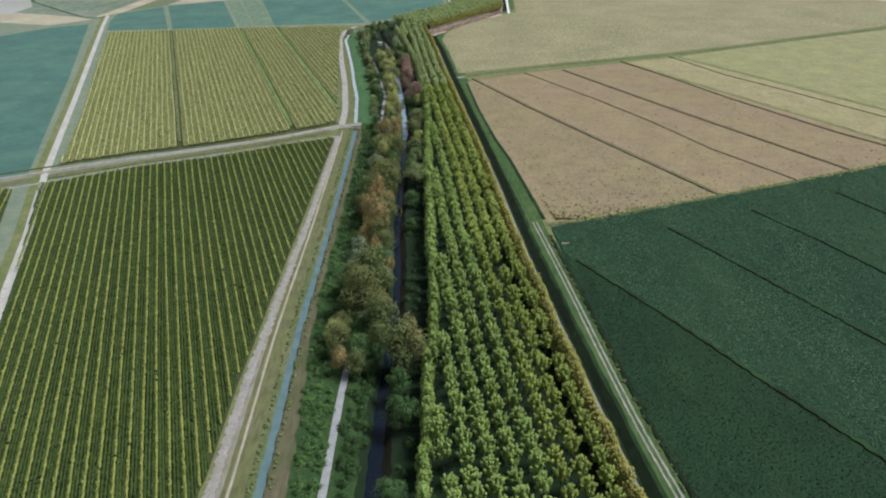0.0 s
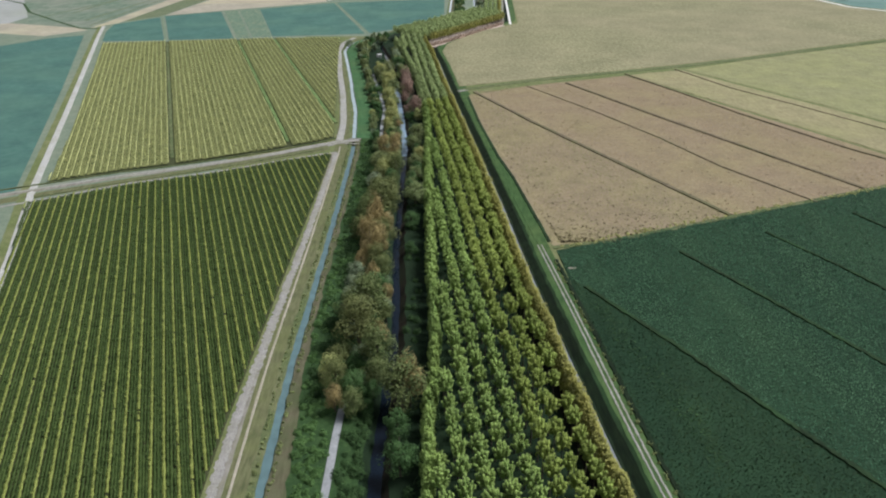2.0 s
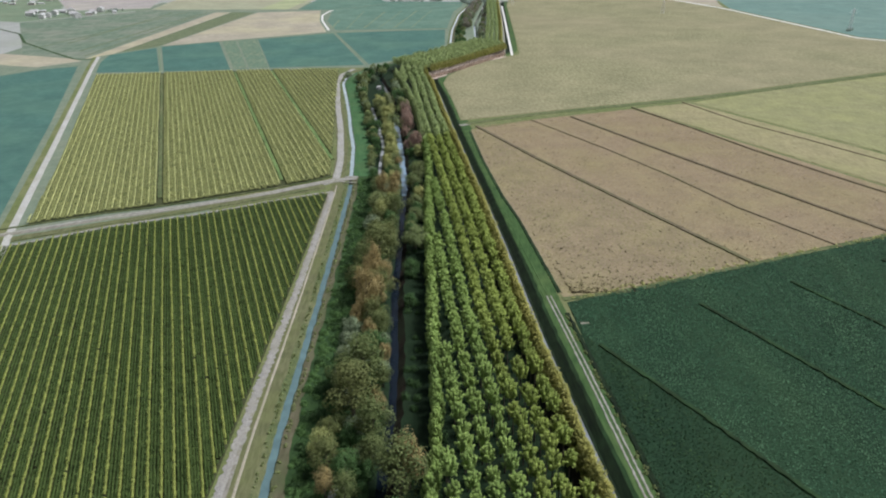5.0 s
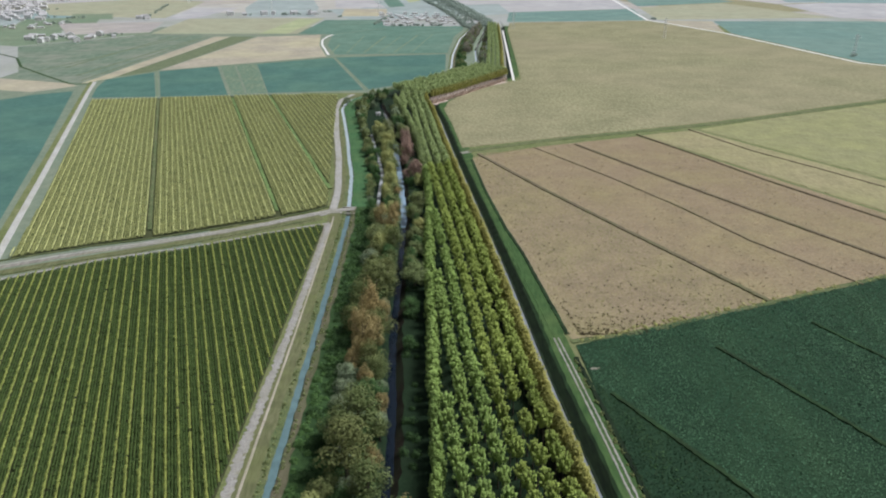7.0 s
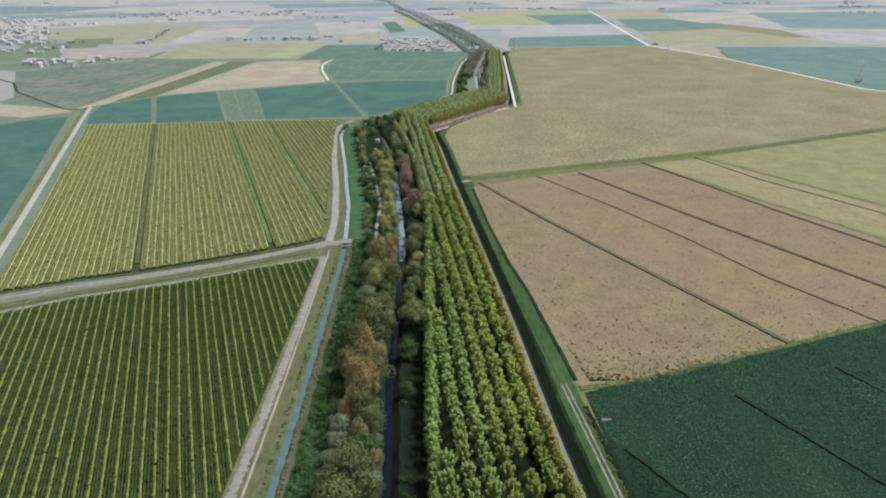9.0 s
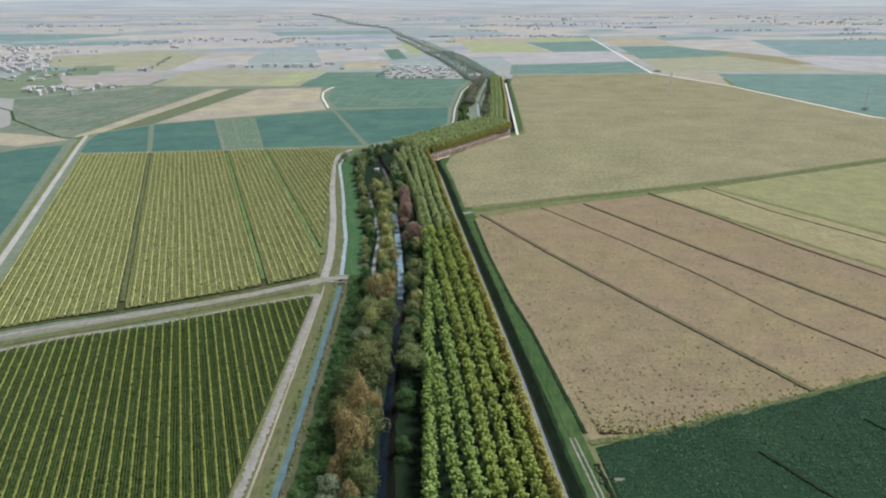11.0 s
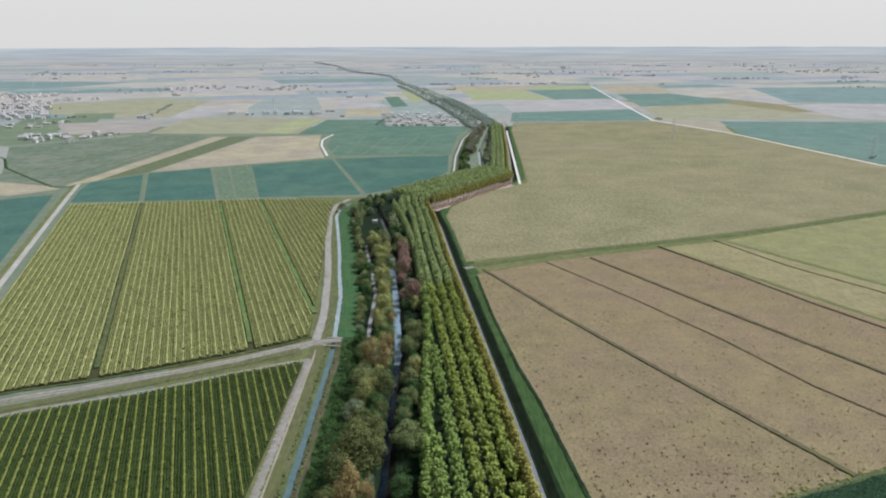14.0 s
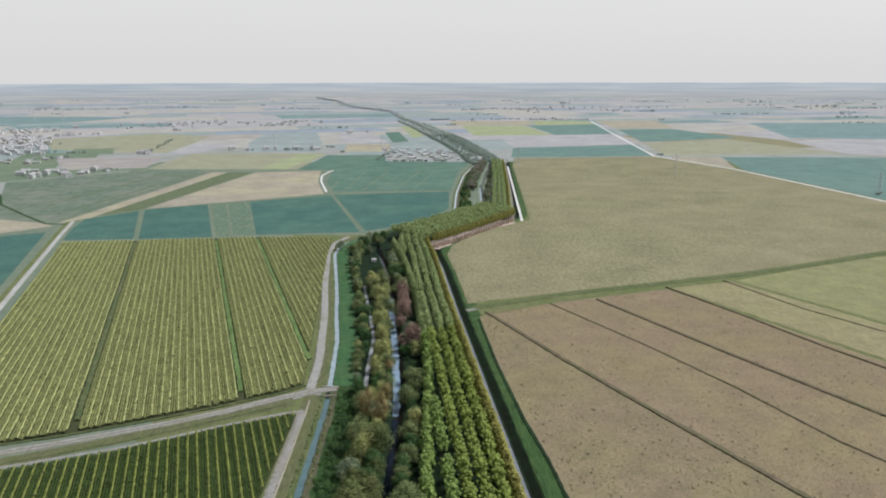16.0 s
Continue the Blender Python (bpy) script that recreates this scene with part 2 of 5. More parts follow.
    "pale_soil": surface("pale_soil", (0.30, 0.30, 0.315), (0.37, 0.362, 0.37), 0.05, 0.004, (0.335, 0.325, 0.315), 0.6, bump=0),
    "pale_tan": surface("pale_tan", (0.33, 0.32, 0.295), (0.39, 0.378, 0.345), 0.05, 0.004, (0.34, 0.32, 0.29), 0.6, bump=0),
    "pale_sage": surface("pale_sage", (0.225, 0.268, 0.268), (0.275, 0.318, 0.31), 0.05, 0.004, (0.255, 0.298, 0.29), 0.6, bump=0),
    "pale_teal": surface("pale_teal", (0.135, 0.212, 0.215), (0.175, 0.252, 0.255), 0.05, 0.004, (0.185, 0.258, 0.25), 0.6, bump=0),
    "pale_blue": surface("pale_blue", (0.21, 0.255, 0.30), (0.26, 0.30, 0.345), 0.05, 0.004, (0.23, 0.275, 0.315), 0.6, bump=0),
    "pink_litter": surface("pink_litter", (0.36, 0.285, 0.25), (0.46, 0.38, 0.335), 0.8, 0.05),
    "brown_soil": surface("brown_soil", (0.214, 0.171, 0.113), (0.285, 0.228, 0.158), 0.8, 0.022, (0.257, 0.228, 0.117), 0.6),
    "ripe": foliage("ripe_crop_leaves", (0.309, 0.232, 0.153), (0.392, 0.301, 0.204), (0.349, 0.269, 0.177), 0.1, (0.294, 0.247, 0.129), 0.02, (2.2, 0.6, 1)),
    "ripe_yellow": foliage("ripe_yellow_leaves", (0.232, 0.202, 0.106), (0.295, 0.265, 0.144), (0.263, 0.235, 0.124), 0.1, (0.182, 0.201, 0.0766), 0.022, (2.2, 0.6, 1)),
    "green_leaf": foliage("green_crop_leaves", (0.00767, 0.0244, 0.0104), (0.0125, 0.0327, 0.0139), (0.00976, 0.0285, 0.0119), 0.1, (0.0313, 0.0593, 0.0223), 0.05, (2.6, 0.45, 1)),
    "laid_leaf": foliage("laid_crop_leaves", (0.03, 0.072, 0.028), (0.05, 0.10, 0.04), (0.04, 0.085, 0.034), 0.1, (0.012, 0.038, 0.016), 0.12, (2.6, 0.5, 1)),
    # lighter and bluer than green_leaf, partly for haze over the farther strips
    "teal_leaf": foliage("blue_green_crop_leaves", (0.030, 0.088, 0.052), (0.043, 0.108, 0.064), (0.036, 0.097, 0.058), 0.1, (0.072, 0.15, 0.084), 0.03, (2.2, 0.5, 1)),
    "canal_water": water("canal_water", (0.082, 0.134, 0.142)),
    # upper canal: the sky's reflection is painted in as a pale tone
    "canal_pale": water("canal_pale_water", (0.26, 0.32, 0.35)),
    "ditch_water": water("ditch_water", (0.15, 0.165, 0.19), 0.2),
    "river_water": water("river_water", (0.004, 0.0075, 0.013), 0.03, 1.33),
    # pale blue sky reflection put into the base colour of this water
    "river_pale": water("river_pale", (0.172, 0.246, 0.32), 0.1),
    "concrete": surface("concrete", (0.38, 0.36, 0.33), (0.5, 0.48, 0.45), 1.5, 0.2),
    "poplar": foliage("poplar_leaves", (0.164, 0.265, 0.0742), (0.302, 0.413, 0.133), (0.265, 0.366, 0.106), 0.14),
    "poplar_warm": foliage("poplar_warm_leaves", (0.19, 0.265, 0.062), (0.325, 0.405, 0.115), (0.295, 0.355, 0.092), 0.14),
    # poplar leaves for the far rows, lightened to imitate haze
    "poplar_hazed": foliage("poplar_hazed_leaves", (0.279, 0.362, 0.167), (0.417, 0.501, 0.238), (0.46, 0.501, 0.222), 0.3),
    "poplar_yellow": foliage("poplar_yellow_leaves", (0.245, 0.25, 0.075), (0.375, 0.37, 0.125), (0.32, 0.305, 0.09), 0.14),
    "leaf_green": foliage("wood_green_leaves", (0.0443, 0.103, 0.0379), (0.0969, 0.177, 0.0684), (0.0716, 0.139, 0.0505)),
    "thicket": foliage("thicket_leaves", (0.029, 0.068, 0.026), (0.064, 0.117, 0.046), (0.047, 0.092, 0.034)),
    # olive and yellow are brightened for haze on the farther trees
    "leaf_olive": foliage("wood_olive_leaves", (0.123, 0.169, 0.0703), (0.224, 0.276, 0.123), (0.187, 0.212, 0.0939)),
    # near version of leaf_olive, darker because it leaves out the haze lift
    "leaf_umber": foliage("wood_near_olive_leaves", (0.088, 0.122, 0.046), (0.172, 0.208, 0.087), (0.145, 0.155, 0.062)),
    "leaf_yellow": foliage("wood_yellow_leaves", (0.259, 0.297, 0.118), (0.418, 0.442, 0.189), (0.36, 0.359, 0.142)),
    "leaf_orange": foliage("wood_orange_leaves", (0.27, 0.213, 0.103), (0.414, 0.328, 0.161), (0.299, 0.247, 0.121)),
    "leaf_purple": foliage("wood_russet_leaves", (0.248, 0.175, 0.153), (0.393, 0.277, 0.241), (0.291, 0.189, 0.153)),
    "leaf_bare": foliage("wood_bare_twigs", (0.21, 0.20, 0.165), (0.33, 0.31, 0.265), (0.26, 0.245, 0.205)),
    "leaf_grey": foliage("wood_grey_leaves", (0.146, 0.2, 0.128), (0.254, 0.31, 0.2), (0.2, 0.243, 0.152)),
    "dry_weed": foliage("dry_weed_leaves", (0.048, 0.036, 0.024), (0.096, 0.072, 0.048), (0.072, 0.064, 0.036)),
    "scrub": foliage("scrub_leaves", (0.051, 0.119, 0.0382), (0.111, 0.2, 0.0723), (0.0808, 0.153, 0.051)),
    # hedge, belt_hazy and belt: distance haze mixed into the leaf colour
    "hedge": foliage("hazy_wood_leaves", (0.444, 0.484, 0.531), (0.538, 0.578, 0.621), (0.491, 0.531, 0.58)),
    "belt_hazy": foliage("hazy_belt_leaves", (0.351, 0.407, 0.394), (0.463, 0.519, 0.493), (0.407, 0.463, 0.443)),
    "dry_under": foliage("dry_undergrowth", (0.36, 0.27, 0.225), (0.50, 0.39, 0.33), (0.43, 0.32, 0.27)),
    "belt": foliage("light_haze_belt_leaves", (0.205, 0.265, 0.245), (0.32, 0.385, 0.345), (0.265, 0.32, 0.29)),
    "plaster": surface("pale_plaster", (0.55, 0.55, 0.55), (0.74, 0.735, 0.73), 0.3, 0.05),
    "roof_tile": surface("roof_tile", (0.33, 0.325, 0.335), (0.46, 0.45, 0.46), 0.6, 0.05),
    "sheet_metal": surface("sheet_metal_roof", (0.40, 0.41, 0.425), (0.56, 0.565, 0.58), 0.3, 0.05, rough=0.6, bump=0),
    "glass_dark": surface("dark_glass", (0.04, 0.05, 0.06), (0.06, 0.07, 0.08), 1.0, 0.1, rough=0.1, bump=0),
    "galvanised": surface("galvanised_steel", (0.55, 0.56, 0.57), (0.7, 0.7, 0.71), 1.0, 0.1, rough=0.5, bump=0, metal=0.2),
}


# ---- building blocks ----
def mesh_of(name, verts, faces, mats, index=None, smooth=False):
    me = bpy.data.meshes.new(name)
    me.from_pydata([tuple(v) for v in verts], [], [tuple(f) for f in faces])
    for m in mats if isinstance(mats, (list, tuple)) else [mats]:
        me.materials.append(m)
    if index is not None:
        me.polygons.foreach_set("material_index", np.asarray(index, dtype=np.int32))
    if smooth:
        me.polygons.foreach_set("use_smooth", np.ones(len(me.polygons), dtype=bool))
    me.update()
    return me


def table(*pairs):
    """A line that runs north: its easting at each northing, joined by straight pieces, slightly rounded."""
    ys, xs = np.array([p[0] for p in pairs], float), np.array([p[1] for p in pairs], float)

    def at(y):
        y = np.asarray(y, float)
        return sum(np.interp(y + d, ys, xs) for d in (-9, -4, 0, 4, 9)) / 5
    return at


canal_x = table((-300, -40), (112, -40.6), (175, -43), (250, -43.6), (310, -44.6), (360, -45.6), (383, -47.6), (428, -51.5), (461, -57),
                (501, -62.5), (550, -70.5), (598, -78.5), (628, -77), (690, -38), (742, 2), (757, 7), (874, 11), (1013, 22), (1160, 46), (1400, 46))
river_x = table((-300, -16), (114, -16), (149, -16.1), (190, -14.9), (211, -15.5), (227, -16.6), (252, -17.9), (335, -19), (367, -19.6), (391, -21.8), (428, -24.8), (461, -28.3), (501, -32),
                (560, -40), (620, -52), (690, -10), (745, 28), (787, 34), (916, 38), (1160, 64), (1400, 64))
edge_x = table((-300, 92), (80, 45), (112, 40.8), (146, 36.6), (174, 33.4), (224, 27.6), (292, 21.6), (394, 11), (480, 2), (564, -6), (610, -12.5),
               (640, -2), (681, 18), (722, 54), (735, 58), (874, 68), (1102, 81), (1160, 85), (1400, 85))


track_x = table((-300, 105), (60, 58), (112, 51), (130, 48), (158, 45), (200, 41), (237, 37), (292, 30.5), (340, 25.5), (400, 19.5), (468, 12))


def inside(poly, x, y):
    hit = np.zeros(np.shape(x), bool)
    for (x0, y0), (x1, y1) in zip(poly, poly[1:] + poly[:1]):
        if y0 != y1:
            hit ^= ((y0 > y) != (y1 > y)) & (x < (x1 - x0) * (y - y0) / (y1 - y0) + x0)
    return hit


def field(name, poly, mat, label, category="field", cell=4.0, height=0.06, relief=0.02, turn=0.0, seed=1):
    """A crop stand: a close grid over the plot with an uneven top, its rim brought down to the soil."""
    rng = np.random.default_rng(seed)
    c, s = math.cos(turn), math.sin(turn)
    P = np.array(poly)
    U, V = P[:, 0] * c + P[:, 1] * s, -P[:, 0] * s + P[:, 1] * c
    u, v = np.arange(U.min() - cell, U.max() + cell, cell), np.arange(V.min() - cell, V.max() + cell, cell)
    gu, gv = np.meshgrid(u, v, indexing="ij")
    gu, gv = gu + rng.uniform(-0.3, 0.3, gu.shape) * cell, gv + rng.uniform(-0.3, 0.3, gv.shape) * cell
    gx, gy = gu * c - gv * s, gu * s + gv * c
    mx = (gx[:-1, :-1] + gx[1:, 1:]) / 2
    my = (gy[:-1, :-1] + gy[1:, 1:]) / 2
    keep = inside([tuple(p) for p in poly], mx, my)
    within = inside([tuple(p) for p in poly], gx, gy)
    keep |= within[:-1, :-1] | within[1:, :-1] | within[:-1, 1:] | within[1:, 1:]
    # corners that fall outside are drawn in to the nearest point of the rim
    best = np.full(gx.shape, 1e9)
    rx, ry = gx.copy(), gy.copy()
    for (x0, y0), (x1, y1) in zip(poly, poly[1:] + poly[:1]):
        f = np.clip(((gx - x0) * (x1 - x0) + (gy - y0) * (y1 - y0)) / ((x1 - x0) ** 2 + (y1 - y0) ** 2), 0, 1)
        px, py = x0 + f * (x1 - x0), y0 + f * (y1 - y0)
        gap = np.hypot(px - gx, py - gy)
        rx, ry, best = np.where(gap < best, px, rx), np.where(gap < best, py, ry), np.minimum(gap, best)
    gx, gy = np.where(within, gx, rx), np.where(within, gy, ry)
    n = np.zeros(gx.shape)
    for a, b in ((0, 0), (1, 0), (0, 1), (1, 1)):
        n[a:gx.shape[0] - 1 + a, b:gx.shape[1] - 1 + b] += keep
    z = np.where((n == 4) & within, height + rng.uniform(-relief, relief, gx.shape), 0.03)
    ids = np.arange(gx.size).reshape(gx.shape)
    f = np.stack([ids[:-1, :-1], ids[1:, :-1], ids[1:, 1:], ids[:-1, 1:]], -1)[keep]
    used, inv = np.unique(f, return_inverse=True)
    verts = np.stack([gx.ravel(), gy.ravel(), z.ravel()], 1)[used]
    ob = new(name, mesh_of(name, verts.tolist(), inv.reshape(f.shape).tolist(), mat))
    return tagged(ob, label, category, kind="structure")


def ribbon(name, pts, width, mat, label, category="track", z=0.05, ragged=0.12, step=4.0, seed=3, crown=0.04, kind="structure"):
    """A track or verge laid along a line of plan points, with thickness, a slight camber and ragged edges."""
    rng = np.random.default_rng(seed)
    P = [Vector((p[0], p[1], 0)) for p in pts]
    line = []
    for a, b in zip(P, P[1:]):
        k = max(1, int((b - a).length / step))
        line += [a.lerp(b, i / k) for i in range(k)]
    line.append(P[-1])
    verts, faces = [], []
    for i, p in enumerate(line):
        t = (line[min(i + 1, len(line) - 1)] - line[max(i - 1, 0)]).normalized()
        side = Vector((t.y, -t.x, 0))
        for k, (w, h) in enumerate(((-1, -0.06), (-0.94, z), (0, z + crown), (0.94, z), (1, -0.06))):
            q = p + side * (w * width / 2 + (rng.uniform(-ragged, ragged) * width if k in (0, 4) else rng.uniform(-ragged, ragged) * width * 0.9 if k in (1, 3) else 0))
            verts.append((q.x, q.y, h))
        if i:
            a, b = (i - 1) * 5, i * 5
            faces += [(a + k, a + k + 1, b + k + 1, b + k) for k in range(4)]
    return tagged(new(name, mesh_of(name, verts, faces, mat)), label, category, kind=kind)


def leaves(rng, centres, size, lift=0.35, slim=0.62, lead=None, face=None):
    """Leaf sprays as small diamonds at the given centres; lead: the ways in which long sprays point; face: the ways they turn to."""
    m = len(centres)
    nrm = rng.normal(0, 1, (m, 3))
    nrm[:, 2] = np.abs(nrm[:, 2]) + lift
    if face is not None:
        nrm = face + 0.28 * rng.normal(0, 1, (m, 3))
    nrm /= np.linalg.norm(nrm, axis=1)[:, None]
    u = np.cross(nrm, rng.normal(0, 1, (m, 3))) if lead is None else lead + rng.normal(0, 0.55, (m, 3))
    u /= np.linalg.norm(u, axis=1)[:, None]
    if face is not None:
        u -= nrm * (u * nrm).sum(1)[:, None]
        u /= np.linalg.norm(u, axis=1)[:, None]
    elif lead is not None:
        nrm = np.cross(u, np.cross(nrm, u))
        nrm /= np.linalg.norm(nrm, axis=1)[:, None]
    v = np.cross(nrm, u)
    s = size * rng.uniform(0.6, 1.3, (m, 1))
    q = np.stack([centres - u * s, centres - v * s * slim, centres + u * s, centres + v * s * slim], 1)
    return q.reshape(-1, 3), np.arange(4 * m).reshape(-1, 4)


def along(fn, off, y0, y1, step=12.0):
    n = max(2, int((y1 - y0) / step) + 1)
    return [(float(fn(y)) + off, float(y)) for y in np.linspace(y0, y1, n)]


# ---- ground: one sheet, cut by canal, river and ditch ----
def ground():
    rng = np.random.default_rng(5)
    ys = np.concatenate([[-4900, -2500, -1200, -600, -300], np.arange(-150, 1180, 3.0), [1250, 1400, 1700, 2200, 3000, 3900, 4930]])
    fade = np.clip((1230 - ys) / 60, 0, 1) * np.clip((ys + 290) / 60, 0, 1)
    C, R, P = canal_x(ys), river_x(ys), edge_x(ys)
    jig = lambda a: rng.uniform(-a, a, len(ys))
    W = np.interp(ys, [60, 110, 165, 340, 400, 480, 560], [1.6, 1.5, 0.8, 0.8, 1.15, 1.1, 0.4])      # half width of the river bed
    dam = np.clip(1 - np.abs(ys - 370) / 4.5, 0, 1)          # causeway over the canal
    dam = np.where(dam > 0, 1, 0)
    cols = [(-4900 + 0 * ys, 0, "earth"), (-2400 + 0 * ys, 0, "earth"), (-1000 + 0 * ys, 0, "earth"), (-420 + 0 * ys, 0, "far_verge"), (C - 60, 0, "verge"),
            (C - 9.5 + jig(0.3), 0.0, "dry_grass"), (C - 3.0 + jig(0.3), 0.05, "bank_grass"), (C - 1.25 + jig(0.25), -0.1, "bank_grass"), (C - 0.8 + jig(0.25), -0.9, "mud"),
            (C + 0.8 + jig(0.25), -0.9, "bank_grass"), (C + 1.25 + jig(0.3), 0.0, "dry_bank"), (C + np.interp(ys, [120, 190, 372], [6.2, 3.6, 3.6]) + jig(0.5), 0.25, "lush"), (C + np.where(ys > 374, 9.8, 8.4) + jig(0.9), 0.3, "lush"),
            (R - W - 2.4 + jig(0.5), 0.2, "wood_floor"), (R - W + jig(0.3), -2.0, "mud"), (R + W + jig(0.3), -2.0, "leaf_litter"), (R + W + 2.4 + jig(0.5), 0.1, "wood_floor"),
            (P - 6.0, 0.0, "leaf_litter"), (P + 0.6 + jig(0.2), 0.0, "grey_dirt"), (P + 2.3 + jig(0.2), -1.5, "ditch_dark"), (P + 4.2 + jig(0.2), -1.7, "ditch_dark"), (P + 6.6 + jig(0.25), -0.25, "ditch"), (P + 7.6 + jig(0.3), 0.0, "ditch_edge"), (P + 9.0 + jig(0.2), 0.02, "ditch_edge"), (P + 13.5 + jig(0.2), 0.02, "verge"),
            (P + 60, 0, "verge"), (P + 420, 0, "earth"), (1100 + 0 * ys, 0, "earth"), (2400 + 0 * ys, 0, "earth"), (4900 + 0 * ys, 0, None)]
    names = sorted({c[2] for c in cols if c[2]} | {"meadow", "lush"})
    verts = []
    for k, (x, z, _) in enumerate(cols):
        zz = z * fade
        if 6 < k < 11:
            zz = zz * (1 - dam)
        verts += list(zip(x, ys, zz))
    n = len(ys)
    faces, index = [], []
    for k in range(len(cols) - 1):
        for i in range(n - 1):
            faces.append((k * n + i, (k + 1) * n + i, (k + 1) * n + i + 1, k * n + i + 1))
            kind = cols[k][2]
            if k in (10, 11) and 374 < ys[i] < 660:
                kind = "meadow"
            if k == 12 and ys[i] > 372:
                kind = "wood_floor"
            if k in (4, 5) and ys[i] > 655:
                kind = "far_verge"
            if 11 < k < 18 and k != 14 and ys[i] > 745:
                kind = "far_verge"
            if not -290 < ys[i] < 1160:
                kind = "earth"
            index.append(names.index(kind))
    return tagged(new("ground", mesh_of("ground", verts, faces, [M[k] for k in names], index)), "flat farmland soil with dry grass, ditches and wooded banks", "ground", kind="structure")


ground()


def channel(name, fn, half, z, y0, y1, mat, label):
    ys = np.arange(y0, y1 + 1, 4.0)
    x = fn(ys)
    verts = [(a + s * half, b, z) for s in (-1, 1) for a, b in zip(x, ys)]
    n = len(ys)
    faces = [(i, n + i, n + i + 1, i + 1) for i in range(n - 1)]
    return tagged(new(name, mesh_of(name, verts, faces, mat)), label, "water", kind="structure")


channel("water_canal", canal_x, 1.9, -0.5, -150, 370, M["canal_water"], "still teal water of a narrow irrigation canal")
channel("water_canal_upper", canal_x, 1.9, -0.5, 370, 1160, M["canal_pale"], "narrow irrigation canal, pale sky reflection put into its colour")
channel("water_ditch", lambda y: edge_x(y) + 2.5, 0.7, -1.3, 40, 590, M["ditch_water"], "grey still water in a grassy ditch")
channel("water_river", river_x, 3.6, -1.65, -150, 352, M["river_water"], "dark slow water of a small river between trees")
channel("water_river_upper", river_x, 3.6, -1.65, 352, 496, M["river_pale"], "small river between trees, pale sky reflection in its colour")
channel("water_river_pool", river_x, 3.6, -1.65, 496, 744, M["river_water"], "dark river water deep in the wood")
channel("water_river_far", river_x, 3.6, -1.65, 744, 916, M["river_pale"], "river water past the bend, pale sky reflection in its colour")
channel("water_river_end", river_x, 3.6, -1.65, 916, 1160, M["river_water"], "dark river water under half-bare trees")

# ---- fields ----
field("field_green", [(78, -60), (61, 60), (53.9, 112), (50.9, 130), (47.8, 158), (43.9, 200), (41.0, 245.5), (120, 275.2), (206, 309), (420, 402), (420, -60)], M["soy_green"],
      "dense dark green low crop beside the track", cell=2.5, height=0.3, relief=0.08, turn=0.5, seed=11)
field("field_brown", [(41.5, 247), (39.2, 253), (32.6, 318), (28, 345), (21.5, 398), (16.5, 460), (60, 484), (127, 509), (232, 320), (206, 310)], M["brown_soil"],
      "ripe brown crop drying in long strips", cell=2.0, height=0.1, relief=0.04, turn=0.47, seed=12)
field("field_olive", [(130, 511), (170, 525), (279, 340), (234, 321)], M["olive_gold"], "narrow strip of yellow-olive ripening crop", cell=2.0, height=0.3, relief=0.1, turn=0.47, seed=13)
field("field_sage", [(173, 527), (230, 556), (305, 590), (520, 690), (640, 470), (282, 341)], M["olive"], "pale olive crop with greener patches", cell=2.5, height=0.3, relief=0.1, turn=0.47, seed=14)
field("field_straw", [(11, 482), (6, 540), (0, 592), (4, 622), (28, 668), (62, 708), (72, 716), (92, 1105), (104, 1208), (326, 1230), (383, 1066), (432, 806), (520, 700),
                      (305, 602), (230, 566), (172, 541), (66, 503)], M["straw"], "broad pale straw-coloured cereal field", cell=3.0, height=0.35, relief=0.06, seed=15)
field("field_teal", [(-188, 304), (-250, 480), (-319, 668), (-345, 654), (-470, 480), (-330, 240)], M["teal"], "smooth blue-green young crop", cell=4.0, seed=16)
field("field_teal_plot", [(-291, 640), (-239, 643), (-284, 762), (-314, 722), (-307, 687)], M["teal"], "small blue-green crop plot past the maize", cell=3.0, seed=17)
field("field_teal_plot", [(-235, 643), (-181, 650), (-232, 797), (-281, 768)], M["teal"], "blue-green crop plot with faint rows", cell=3.0, seed=18)
field("field_weedy_strip", [(-178, 650), (-168, 655), (-217, 805), (-229, 800)], M["thin_crop"], "weedy olive strip between two crop plots", cell=2.0, seed=19)
field("field_weedy_strip", [(-166, 656), (-150, 658), (-196, 812), (-215, 806)], M["thin_crop"], "thin pale crop along a weedy strip", cell=2.0, seed=20)
field("field_teal_plot", [(-149, 658), (-69, 669), (-121, 853), (-195, 812)], M["teal"], "wide blue-green crop plot", cell=3.0, seed=21)
field("field_teal_plot", [(-65, 672), (-44, 690), (-10, 735), (2, 776), (3, 878), (-118, 855)], M["teal"], "blue-green crop plot beside the canal", cell=3.0, seed=22)
field("field_striped", [(-122, 878), (5, 888), (15, 1040), (30, 1120), (-80, 1140), (-150, 1060), (-142, 955)], M["green_far"], "green crop with pale diagonal stripes", cell=4.0, seed=23)
field("field_tan", [(-283, 773), (-130, 862), (-152, 955), (-166, 1058), (-248, 1040)], M["tan"], "tan stubble field", cell=4.0, seed=24)
field("field_dark_strip", [(-312, 737), (-286, 764), (-252, 1040), (-283, 1044)], M["dark_strip"], "dark olive strip of old stubble", cell=4.0, seed=25)
field("field_tan_strip", [(-329, 700), (-313, 728), (-285, 1044), (-306, 1044)], M["tan"], "narrow tan strip of stubble", cell=4.0, seed=26)
field("field_sage_plot", [(-342, 708), (-331, 706), (-308, 1040), (-400, 1075), (-520, 950), (-402, 734)], M["pasture"], "sage green rough pasture near the village", cell=4.0, seed=27)
